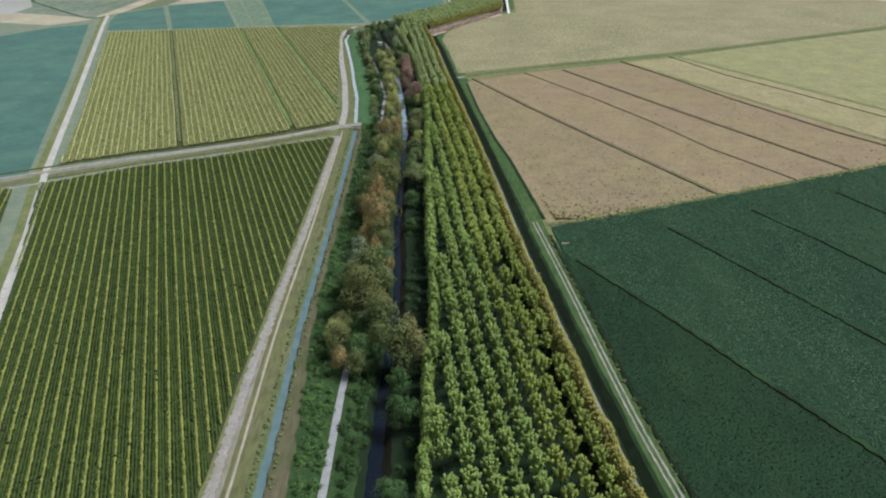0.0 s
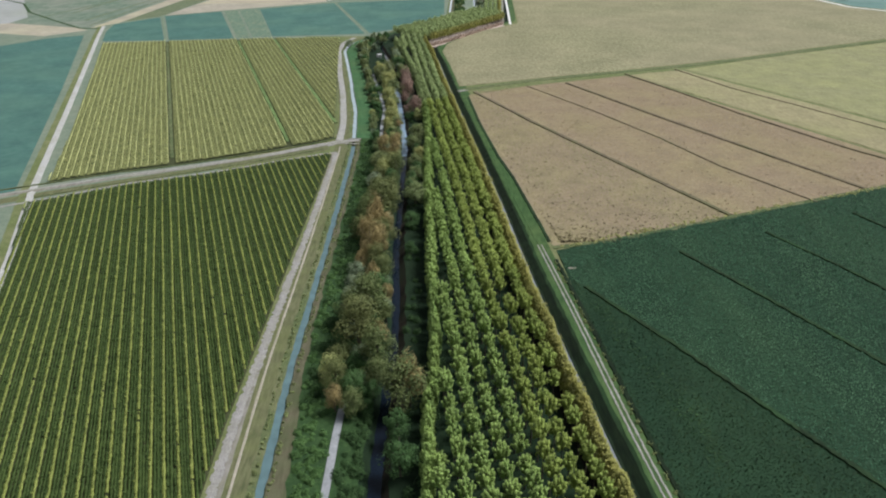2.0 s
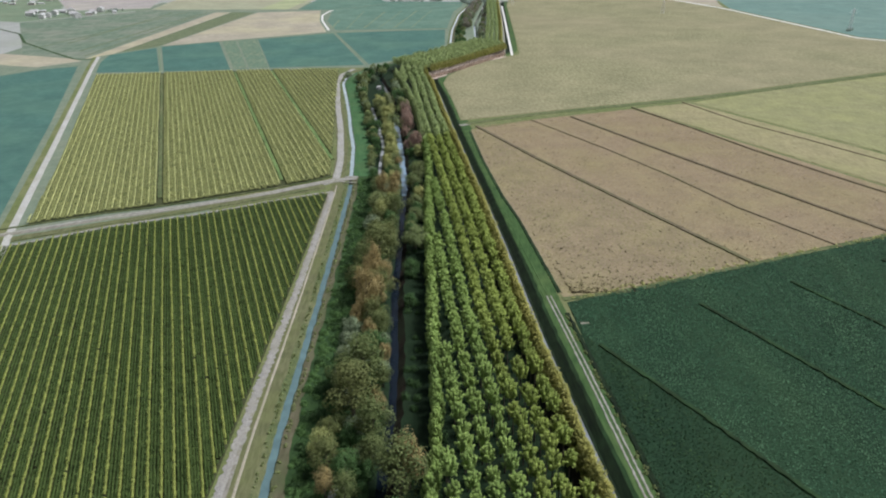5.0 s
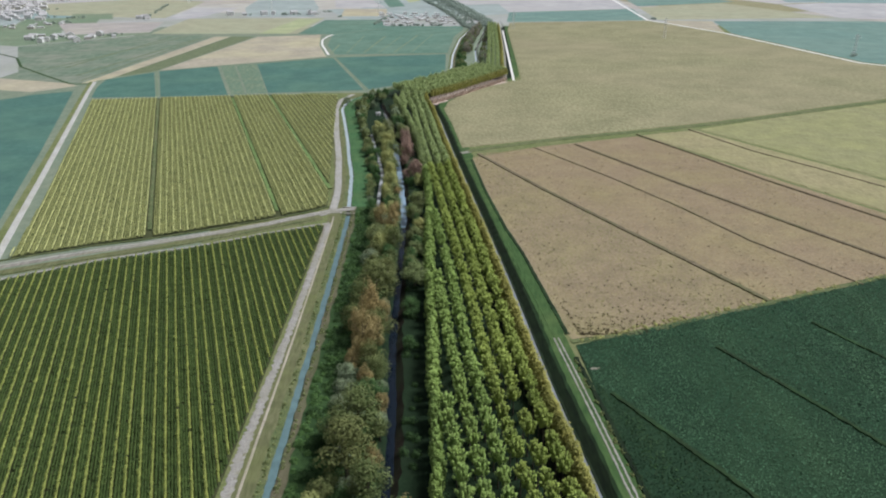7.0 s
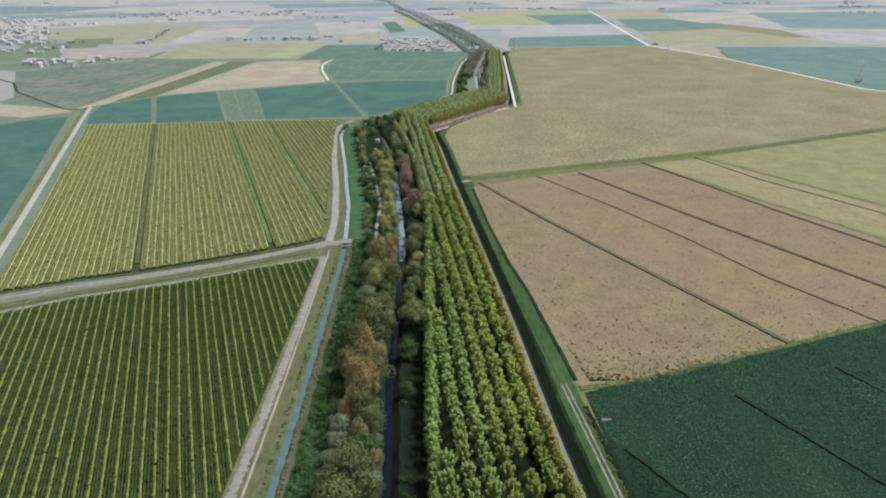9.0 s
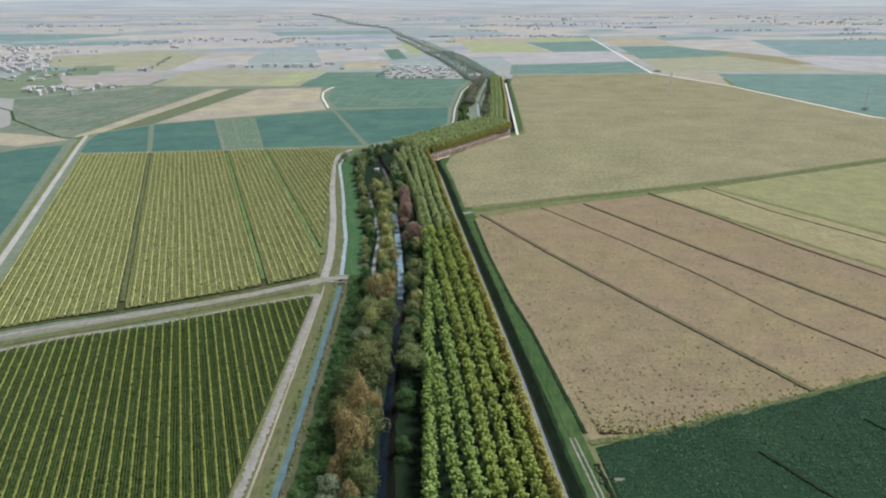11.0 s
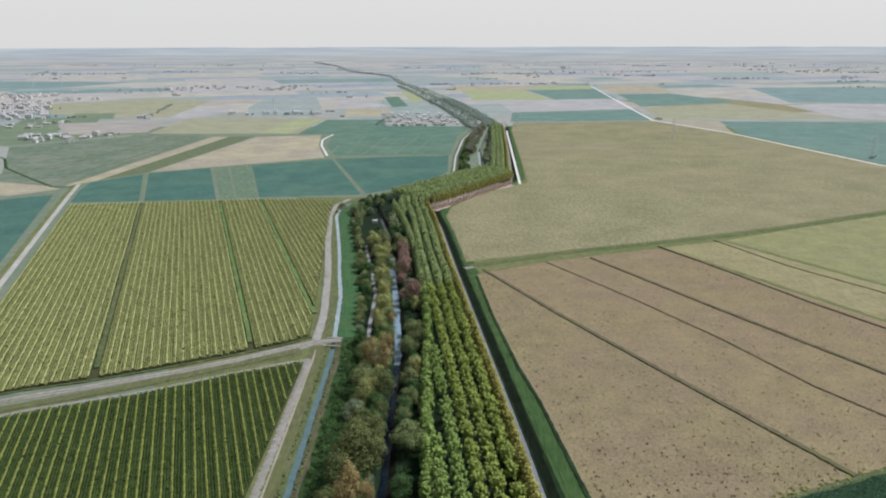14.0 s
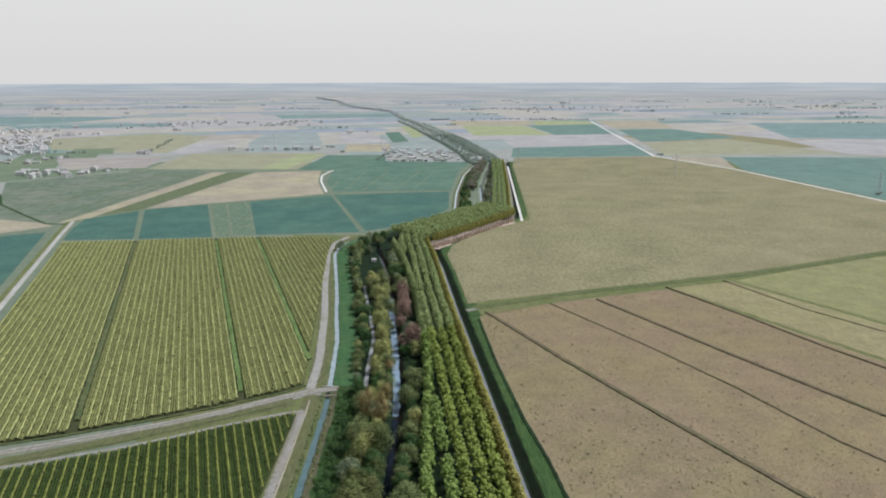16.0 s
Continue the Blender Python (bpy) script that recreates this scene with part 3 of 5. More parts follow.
field("field_tan_plot", [(-353, 664), (-326, 692), (-343, 706), (-420, 732), (-470, 700)], M["tan"], "small tan stubble plot", cell=4.0, seed=28)
field("field_yellow", [(-405, 1078), (-417, 1282), (-194, 1287), (-201, 1073)], M["far_straw"], "yellow-olive ripening crop near a hedge", cell=6.0, seed=29)
field("field_ripe_yellow", [(-255, 1075), (-214, 1075), (-197, 1272), (-236, 1268)], M["lime"], "bright yellow ripening strip near a hedge", cell=6.0, height=0.14, seed=59)
field("field_teal_far", [(-198, 1073), (-190, 1255), (-95, 1260), (-90, 1165), (30, 1160), (30, 1125), (-82, 1142), (-150, 1064)], M["green_far"], "blue-green crop round a farmstead", cell=6.0, seed=30)
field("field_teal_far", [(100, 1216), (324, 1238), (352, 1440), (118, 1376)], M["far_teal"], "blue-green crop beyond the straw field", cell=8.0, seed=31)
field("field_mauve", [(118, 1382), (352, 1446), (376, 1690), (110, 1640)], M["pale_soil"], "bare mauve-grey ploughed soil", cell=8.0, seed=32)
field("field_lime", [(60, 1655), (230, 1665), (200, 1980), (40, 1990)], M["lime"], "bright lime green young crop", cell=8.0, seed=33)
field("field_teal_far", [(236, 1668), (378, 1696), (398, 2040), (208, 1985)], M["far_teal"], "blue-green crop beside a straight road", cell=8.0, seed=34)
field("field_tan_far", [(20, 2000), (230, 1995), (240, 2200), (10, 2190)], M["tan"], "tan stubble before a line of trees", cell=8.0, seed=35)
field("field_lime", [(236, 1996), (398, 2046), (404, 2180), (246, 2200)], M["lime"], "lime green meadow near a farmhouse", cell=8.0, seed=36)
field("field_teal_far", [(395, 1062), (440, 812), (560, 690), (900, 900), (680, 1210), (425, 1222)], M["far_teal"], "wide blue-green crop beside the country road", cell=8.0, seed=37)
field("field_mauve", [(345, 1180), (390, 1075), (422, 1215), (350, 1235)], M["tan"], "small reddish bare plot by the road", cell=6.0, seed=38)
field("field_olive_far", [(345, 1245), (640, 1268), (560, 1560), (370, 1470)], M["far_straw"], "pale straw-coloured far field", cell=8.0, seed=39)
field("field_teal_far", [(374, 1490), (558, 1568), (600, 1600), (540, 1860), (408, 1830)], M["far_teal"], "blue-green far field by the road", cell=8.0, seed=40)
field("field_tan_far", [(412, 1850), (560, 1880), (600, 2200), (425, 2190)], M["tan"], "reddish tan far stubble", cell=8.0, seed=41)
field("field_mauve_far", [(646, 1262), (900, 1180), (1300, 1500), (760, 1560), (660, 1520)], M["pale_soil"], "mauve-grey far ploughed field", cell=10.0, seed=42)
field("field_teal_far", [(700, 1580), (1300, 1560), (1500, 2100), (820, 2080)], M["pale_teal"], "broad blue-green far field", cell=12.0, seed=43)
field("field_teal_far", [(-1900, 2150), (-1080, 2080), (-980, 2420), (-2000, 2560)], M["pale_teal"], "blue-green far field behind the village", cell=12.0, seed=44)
field("field_straw_far", [(-814, 1577), (-640, 1720), (-500, 1640), (-480, 1490), (-462, 1294), (-487, 1293), (-681, 1348)], M["far_straw"], "dull straw-coloured field before the village", cell=10.0, seed=45)
field("field_sage_far", [(-651, 1367), (-581, 1376), (-542, 1278), (-607, 1270)], M["sage"], "narrow sage green strip before the village", cell=8.0, height=0.12, seed=46)
field("field_farm_green", [(-524, 952), (-404, 1080), (-415, 1090), (-518, 1064), (-602, 1205), (-700, 1180), (-640, 1000)], M["sage"], "patchy green yard land round farm sheds", cell=6.0, seed=62)
field("field_mauve", [(-599, 1211), (-442, 1233), (-412, 1093), (-517, 1070)], M["mauve"], "mauve-grey bare field beside farm sheds", cell=8.0, seed=47)
field("field_mauve", [(-456, 1294), (-474, 1487), (-387, 1485), (-412, 1275)], M["pale_soil"], "pale bare plot beside a copse", cell=8.0, seed=48)
field("field_sage_far", [(-330, 1310), (-376, 1484), (-403, 1731), (-295, 1763), (-235, 1481), (-216, 1308)], M["pale_sage"], "grey-green plots beyond a row of houses", cell=10.0, seed=49)
field("field_mauve", [(-203, 1480), (-240, 1743), (-172, 1759), (-106, 1478)], M["pale_soil"], "mauve-grey ploughed strip near the farm", cell=10.0, seed=50)
field("field_tan_far", [(-172, 1316), (-183, 1455), (-104, 1453), (-94, 1315)], M["tan"], "reddish bare plot near the farm", cell=8.0, seed=51)
for i, (x0, y0, x1, y1) in enumerate(((-110, 884, -106, 1046), (-91, 888, -77, 1042), (-74, 890, -55, 1050), (-56, 893, -34, 1053), (-36, 894, -14, 1060), (-128, 884, -128, 960))):
    ribbon("stripe", [(x0, y0), (x1, y1)], 2.6 if i % 2 else 1.5, M["sage"], "pale thin stripe in a green crop", "stripe", z=0.12, ragged=0.3, step=4, seed=90 + i)
for i, (x0, y0, x1, y1) in enumerate(((-366, 760, -333, 1030), (-385, 790, -362, 1040), (-420, 800, -395, 1060), (-352, 745, -322, 1020))):
    ribbon("stripe", [(x0, y0), (x1, y1)], 2.4, M["dark_strip" if i % 2 else "far_verge"], "darker tussocky line across rough pasture", "stripe", z=0.12, ragged=0.3, step=5, seed=80 + i)


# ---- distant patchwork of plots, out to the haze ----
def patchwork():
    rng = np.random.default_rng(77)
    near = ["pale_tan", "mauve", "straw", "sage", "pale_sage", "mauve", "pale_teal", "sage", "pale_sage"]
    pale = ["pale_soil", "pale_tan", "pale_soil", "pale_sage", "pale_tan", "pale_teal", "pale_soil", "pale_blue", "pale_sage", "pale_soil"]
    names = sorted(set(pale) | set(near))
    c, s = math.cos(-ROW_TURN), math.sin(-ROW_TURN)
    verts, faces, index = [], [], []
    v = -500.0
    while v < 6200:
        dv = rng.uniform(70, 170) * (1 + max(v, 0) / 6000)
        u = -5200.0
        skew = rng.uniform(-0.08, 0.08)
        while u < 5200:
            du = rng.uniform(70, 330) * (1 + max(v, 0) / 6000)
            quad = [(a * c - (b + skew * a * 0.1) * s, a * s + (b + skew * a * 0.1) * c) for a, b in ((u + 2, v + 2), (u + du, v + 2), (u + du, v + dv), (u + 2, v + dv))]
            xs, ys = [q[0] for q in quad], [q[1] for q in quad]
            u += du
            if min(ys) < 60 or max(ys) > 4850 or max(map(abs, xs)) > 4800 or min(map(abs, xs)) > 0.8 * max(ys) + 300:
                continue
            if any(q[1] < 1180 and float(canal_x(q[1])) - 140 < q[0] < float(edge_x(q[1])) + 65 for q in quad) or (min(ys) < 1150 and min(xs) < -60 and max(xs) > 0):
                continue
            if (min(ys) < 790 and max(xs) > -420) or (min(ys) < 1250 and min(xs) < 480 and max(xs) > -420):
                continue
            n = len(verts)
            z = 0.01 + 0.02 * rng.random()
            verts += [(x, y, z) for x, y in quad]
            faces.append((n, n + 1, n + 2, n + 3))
            # palette by distance: haze put into the plot colours
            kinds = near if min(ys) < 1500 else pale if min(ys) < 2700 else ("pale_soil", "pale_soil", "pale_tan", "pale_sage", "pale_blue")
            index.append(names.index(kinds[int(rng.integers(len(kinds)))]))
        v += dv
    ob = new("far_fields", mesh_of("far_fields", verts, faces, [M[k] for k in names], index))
    return tagged(ob, "patchwork of stubble, bare soil and green plots, paled for haze", "fields", kind="stuff")


patchwork()

# distance beyond the last fields: glowing ring with blue-grey haze painted on
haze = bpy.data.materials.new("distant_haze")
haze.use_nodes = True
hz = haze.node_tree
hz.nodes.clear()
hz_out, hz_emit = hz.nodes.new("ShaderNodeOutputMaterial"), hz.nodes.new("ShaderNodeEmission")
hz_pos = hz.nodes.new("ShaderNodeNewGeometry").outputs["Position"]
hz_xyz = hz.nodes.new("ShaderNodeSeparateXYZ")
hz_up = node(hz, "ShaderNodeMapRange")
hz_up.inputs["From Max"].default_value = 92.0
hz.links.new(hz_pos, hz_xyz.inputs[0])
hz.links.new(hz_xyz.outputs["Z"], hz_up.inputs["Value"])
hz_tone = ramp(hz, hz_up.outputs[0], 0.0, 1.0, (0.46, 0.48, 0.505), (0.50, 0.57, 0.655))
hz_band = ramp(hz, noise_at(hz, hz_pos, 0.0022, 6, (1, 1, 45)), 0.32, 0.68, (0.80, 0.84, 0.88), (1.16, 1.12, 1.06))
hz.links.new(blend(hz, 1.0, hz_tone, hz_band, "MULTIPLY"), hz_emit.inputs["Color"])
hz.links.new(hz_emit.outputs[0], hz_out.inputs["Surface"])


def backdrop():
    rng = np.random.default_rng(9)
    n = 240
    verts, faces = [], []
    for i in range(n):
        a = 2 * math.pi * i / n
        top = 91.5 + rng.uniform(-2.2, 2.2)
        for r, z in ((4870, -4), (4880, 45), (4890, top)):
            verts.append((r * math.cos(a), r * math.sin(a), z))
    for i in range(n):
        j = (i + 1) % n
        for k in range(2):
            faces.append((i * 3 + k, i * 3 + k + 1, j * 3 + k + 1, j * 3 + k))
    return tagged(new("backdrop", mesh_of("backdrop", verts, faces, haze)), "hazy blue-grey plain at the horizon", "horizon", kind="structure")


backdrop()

# ---- tracks, roads and verges ----
ROAD_W = [(-95, -60), (-95, 64), (-142, 199), (-156, 240), (-180, 303), (-224, 432), (-304, 663), (-320, 712)]
ribbon("verge_farm_road", [(x - 3.4, y) for x, y in ROAD_W], 3.4, M["verge"], "yellow-green grass verge of a farm road", "verge", z=0.07, ragged=0.06)
ribbon("road_farm", ROAD_W, 3.2, M["pale_road"], "pale dirt farm road", z=0.09, ragged=0.03)
CROSS = [(-260, 268), (-205, 293), (-176, 308), (-147.3, 322.4), (-131, 328.9), (-115.7, 335.9), (-99, 343.6), (-81.7, 352.8), (-72.9, 358.7), (-63.4, 364.5), (-53.8, 370.2), (-42, 373)]
ribbon("road_cross", CROSS, 4.6, M["grey_dirt"], "grey-brown dirt road across the fields", z=0.1, ragged=0.07, step=2)
ribbon("rut_cross", [(x - 0.3, y + 0.9) for x, y in CROSS[1:]], 1.1, M["grey_gravel"], "pale worn rut in the dirt road", z=0.15, ragged=0.22, step=1.5, seed=5)
ribbon("rut_cross", [(x + 0.4, y - 0.9) for x, y in CROSS[3:]], 0.8, M["grey_gravel"], "pale worn rut in the dirt road", z=0.15, ragged=0.25, step=1.5, seed=6)
ribbon("verge_cross", [(-230, 270), (-176, 300), (-141, 317.3), (-115, 329.8), (-89, 343), (-72, 352.8), (-58, 361)], 6.6, M["dry_grass"], "yellowish grass strip between two tracks", "verge", z=0.06, ragged=0.05)
ribbon("track_headland", [(-230, 263), (-176, 292.5), (-140.7, 313.5), (-126, 319.3), (-110.3, 325.2), (-94.8, 333.1), (-78.4, 342.0), (-60.3, 350.8), (-53.2, 353.4)], 1.7, M["gravel"], "pale chalky headland track beside the maize", z=0.12, ragged=0.16, step=1)
ribbon("track_chalk", [(-51.2, -60), (-51.3, 115), (-52.3, 150), (-52.6, 200), (-52.4, 250), (-52.8, 300), (-53.2, 353)], 2.3, M["gravel"], "pale chalky strip along the maize", z=0.1, ragged=0.3, step=0.75, seed=8)
ribbon("track_bank", along(canal_x, -8.9, -60, 352), 1.5, M["grey_dirt"], "worn grey wheel track on the canal bank", z=0.08, ragged=0.08)
ribbon("track_rut", along(canal_x, -6.6, -60, 362), 0.7, M["dirt"], "worn rut in dry grass", z=0.08, ragged=0.1)
ribbon("track_canal", [(-54, 372), (-55.5, 400), (-63, 461), (-73, 524), (-82.5, 595), (-83, 628), (-76, 650)], 3.6, M["grey_gravel"], "pale grey dirt track beside the canal", z=0.09, ragged=0.08)
ribbon("pad_gravel", [(-59, 363), (-55.5, 366.5), (-52, 367.8), (-49, 367.2)], 1.6, M["gravel"], "pale gravel track bending to the canal crossing", z=0.17, ragged=0.3, step=0.8)
ribbon("pad_gravel", [(-56, 373), (-53, 371), (-49, 370.6), (-43.5, 371.5)], 1.5, M["gravel"], "pale gravel ruts over the canal crossing", z=0.18, ragged=0.3, step=0.8, seed=12)
ribbon("path_wood", along(river_x, -10.6, -60, 160), 2.0, M["asphalt_path"], "smooth pale footpath through the wood", "path", z=0.36, ragged=0.03)
ribbon("path_wood", [(-31, 350), (-33, 380), (-33.6, 394), (-34.5, 428), (-39.7, 461), (-48.5, 514)], 1.8, M["asphalt_path"], "pale footpath under trees", "path", z=0.36, ragged=0.03)
ribbon("path_jog", [(-14, 613), (-3, 633), (15, 671), (53, 711)], 19.0, M["pink_litter"], "bare pinkish ground before the poplar row", "path", z=0.08, ragged=0.1)
for off, nm in ((-0.7, "west"), (0.7, "east")):
    ribbon("wheel_track_" + nm, along(track_x, off, -60, 250, 4.0), 0.52, M["gravel"], "pale chalk wheel track with grass between", z=0.1, ragged=0.25, step=0.9, seed=20 + int(off * 2))
    ribbon("wheel_track_far_" + nm, along(track_x, off - 1.0, 246, 468), 0.4, M["ditch_edge"], "faint wheel track in dark grass", z=0.08, ragged=0.2)
# shadow line of the crop edge, painted as a dark ribbon
ribbon("ditch_track", along(track_x, 3.1, -60, 238, 4.0), 1.3, M["ditch_dark"], "dark strip painted as the green crop's edge shadow by the track", "ditch", z=0.34, ragged=0.2, step=1.2)
ribbon("ditch_brown", [(39.6, 252), (31.9, 318), (27.2, 345), (20.9, 398), (16.0, 456)], 1.3, M["ditch"], "dark grassy furrow along the ripe crop", "ditch", z=0.3, ragged=0.2, step=1.2)
ribbon("pad_gravel", [(43.2, 231), (45.8, 231.6)], 1.0, M["grey_dirt"], "spilled pale gravel at the field corner", z=0.5, ragged=0.45, step=0.4)
ribbon("pad_gravel", [(10, 470), (16, 473)], 3.5, M["gravel"], "pale culvert crossing at the field corner", z=0.14, ragged=0.1)
ribbon("verge_brown", [(40, 247.5), (67, 254), (120, 275.8), (206, 310.2), (330, 363)], 2.4, M["bank_grass"], "green grass margin between two crops", "verge", z=0.25, ragged=0.14, step=2)
ribbon("verge_straw", [(14, 474), (66, 499), (176, 537), (232, 561), (305, 596), (520, 690)], 5.5, M["bank_grass"], "green grass margin of the straw field", "verge", z=0.2, ragged=0.12, step=3)
ribbon("track_white", [(64.5, 712), (73, 874), (85, 1102)], 2.3, M["white_gravel"], "straight white gravel track beside poplars", z=0.1, ragged=0.02)
field("field_belt_plot", [(-120, 2002), (-80, 1903), (-46, 1645), (-68, 1594)], M["lime"], "pale green plot inside the river belt", cell=8.0, height=0.12, seed=60)
field("field_belt_plot", [(-138, 1746), (-107, 1768), (-72, 1507), (-101, 1484)], M["green_far"], "dark green plot beside the river belt", cell=8.0, height=0.12, seed=61)
ribbon("track_bend", [(-150, 1062), (-154, 1042), (-156, 1007), (-149, 958), (-129, 875)], 2.4, M["white_gravel"], "white gravel track bending round a field", z=0.1, ragged=0.02)
ribbon("track_teal", [(-66, 670), (-120, 856)], 1.4, M["sage"], "grassy track between green plots", z=0.1, ragged=0.1)
ribbon("track_teal", [(-237, 642), (-284, 768)], 1.4, M["sage"], "grassy track between green plots", z=0.1, ragged=0.1)
ribbon("track_fields", [(-320, 715), (-284, 770), (-230, 802), (-119, 858), (-43, 880), (6, 886)], 2.4, M["sage"], "grassy headland of the green plots", z=0.12, ragged=0.1)
ribbon("road_far", [(412, 2180), (356, 1579), (326, 1236), (386, 1068), (434, 807), (540, 690), (760, 560)], 4.4, M["white_gravel"], "straight pale country road", z=0.15, ragged=0.02)
ribbon("ditch_pasture", [(-320, 701), (-338, 702), (-378, 741), (-434, 798), (-471, 858), (-520, 900)], 3.0, M["lush"], "dark overgrown field ditch", "ditch", z=0.1, ragged=0.15)
ribbon("ditch_pasture", [(-335, 716), (-316, 1040)], 2.2, M["dark_strip"], "dark field ditch along a pasture", "ditch", z=0.12, ragged=0.15)
ribbon("ditch_pasture", [(-405, 760), (-345, 1050)], 2.0, M["dark_strip"], "dark field ditch across a pasture", "ditch", z=0.12, ragged=0.15)

ribbon("ditch_maize", [(-200, 303), (-176, 314.5), (-150.2, 327.2), (-132.9, 333.3), (-117.3, 340.0), (-100.8, 347.8), (-83.1, 357.1), (-64.3, 368.2), (-56.6, 375.0)], 0.9, M["bank_grass"], "weedy ditch along the maize", "ditch", z=0.5, ragged=0.25, step=1.0)
ribbon("ditch_verge", [(-176, 297.5), (-142.9, 315.8), (-134.9, 318.9), (-119.9, 325.6), (-104.9, 333), (-88.6, 342.4), (-71.2, 352.2), (-60.3, 359)], 1.2, M["bank_grass"], "dark weedy line between two tracks", "ditch", z=0.3, ragged=0.25, step=1.0)

# drill lines and furrows that part the strips: plan points and width
FURROWS = [([(20.5, 467), (50.6, 401.3), (78.9, 345.7), (115.5, 275)], 2.0), ([(82.5, 489), (123.8, 410), (156.9, 350), (184, 302)], 1.7),
           ([(127.6, 512.8), (152.5, 460.2), (171.5, 416.3), (203.1, 355.2), (229, 316)], 1.0), ([(166, 526), (187.6, 472.2), (210.8, 434.5), (229.5, 401.4), (262, 345)], 0.8)]
THIN = [([(55.7, 481.4), (90, 420.1), (113, 374.2), (131.1, 330.2), (156.3, 288)], 0.7)]
GREEN_LINES = [([(46.8, 218.4), (66.8, 184.6), (83.4, 154), (101.2, 122.3), (111.5, 104)], 1.3), ([(85.6, 243.4), (100.8, 216), (113.5, 191.6), (126.3, 167.5), (149, 126)], 1.3),
               ([(123.2, 259), (138, 231.3), (148.8, 206.6), (189, 130)], 1.0), ([(165.2, 276.4), (174.3, 255), (240, 130)], 1.0)]
for line, w in FURROWS:
    ribbon("furrow", line, w, M["furrow_soil"], "dark furrow between crop strips", "furrow", z=0.62, ragged=0.14, step=1.5)
for line, w in THIN:
    ribbon("furrow", line, w, M["furrow_soil"], "faint wheel line through ripe crop", "furrow", z=0.5, ragged=0.3, step=1.5)
for line, w in GREEN_LINES:
    ribbon("furrow", line, w, M["ditch"], "dark wheel line through green crop", "furrow", z=0.75, ragged=0.25, step=1.1)


# ---- causeway culvert over the canal ----
def culvert():
    base = new("canal_culvert")
    base.location = (float(canal_x(370)), 370, 0)
    tagged(base, "low concrete culvert carrying the dirt road over the canal", "culvert")
    for side in (-1, 1):
        bm = bmesh.new()
        bmesh.ops.create_cube(bm, size=1, matrix=Matrix.Translation((0, side * 4.2, -0.35)) @ Matrix.Diagonal((6.4, 0.35, 1.5, 1)))
        bmesh.ops.bevel(bm, geom=bm.edges[:], offset=0.05, segments=1)
        part("headwall", bm, M["concrete"], base)
        bm = bmesh.new()
        bmesh.ops.create_cone(bm, cap_ends=False, segments=14, radius1=0.6, radius2=0.6, depth=0.5, matrix=Matrix.Translation((0, side * 4.3, -0.75)) @ Matrix.Rotation(radians(90), 4, "X"))
        part("pipe_mouth", bm, M["mud"], base)


def part(name, bm, mat, parent, label=""):
    me = bpy.data.meshes.new(name)
    bm.to_mesh(me)
    bm.free()
    me.materials.append(mat)
    ob = new(name, me)
    ob.parent = parent
    if label:
        ob["label"] = label
    return ob


culvert()


def hut():
    base = new("hut")
    base.location = (-48.6, 572, 0.2)
    base.scale = (0.6, 0.6, 0.62)
    base.rotation_euler = (0, 0, 0.35)
    tagged(base, "small white-walled hut with a pale roof among trees", "hut")
    bm = bmesh.new()
    bmesh.ops.create_cube(bm, size=1, matrix=Matrix.Translation((0, 0, 1.5)) @ Matrix.Diagonal((5.2, 4.2, 3.0, 1)))
    bmesh.ops.bevel(bm, geom=bm.edges[:], offset=0.04, segments=1)
    part("wall", bm, M["plaster"], base)
    bm = bmesh.new()
    for side in (-1, 1):
        bmesh.ops.create_cube(bm, size=1, matrix=Matrix.Translation((0, side * 1.2, 3.55)) @ Matrix.Rotation(radians(-24 * side), 4, "X") @ Matrix.Diagonal((5.8, 2.75, 0.14, 1)))
    part("roof", bm, M["roof_tile"], base, "grey tiled roof")
    bm = bmesh.new()
    bmesh.ops.create_cube(bm, size=1, matrix=Matrix.Translation((-0.9, -2.12, 1.05)) @ Matrix.Diagonal((1.0, 0.08, 2.1, 1)))
    part("door", bm, M["bark"], base, "dark wooden door")


hut()


# ---- maize in drilled rows: three low rows, then one tall pale row ----
def maize(name, poly, seg, label, seed, low="maize_low", high="maize_tall", slope=-0.349, gap=0.75, every=4, tops=(1.05, 1.6), halves=(0.315, 0.34), lanes=()):
    """Leafy rows with a flat uneven top, broken now and then by a missing plant, and single sprays of leaves standing out of them."""
    rng = np.random.default_rng(seed)
    field("field_" + name, poly, M["maize_soil"], "dark soil under maize rows", cell=3.0, height=0.05, relief=0.02, seed=seed)
    d = np.array([slope, 1.0]) / math.hypot(slope, 1)
    n = np.array([d[1], -d[0]])
    P = np.array(poly)
    w = P @ n
    verts, faces, index = [], [], []
    sprays = ([], [])
    count = 0
    for k, off in enumerate(np.arange(w.min() + 0.4, w.max(), gap)):
        if any(abs(off - (x * n[0] + y * n[1])) < w0 / 2 for x, y, w0 in lanes):
            continue
        cuts = []
        for a, b in zip(P, np.roll(P, -1, 0)):
            wa, wb = a @ n - off, b @ n - off
            if wa * wb < 0:
                cuts.append(float((a + (b - a) * wa / (wa - wb)) @ d))
        if len(cuts) < 2:
            continue
        lo, hi = min(cuts) + rng.uniform(0, 1.5), max(cuts) - rng.uniform(0, 1.5)
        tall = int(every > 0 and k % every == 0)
        t = np.arange(lo, hi, seg)
        m = len(t)
        if m < 3:
            continue
        h = tops[tall] * rng.uniform(0.82, 1.1, m)
        half = halves[tall] * rng.uniform(0.8, 1.15, m)
        sway = off + rng.normal(0, 0.03, m) + 0.1 * np.sin(t * 0.05 + k)
        pt = np.empty((m, 3, 3))
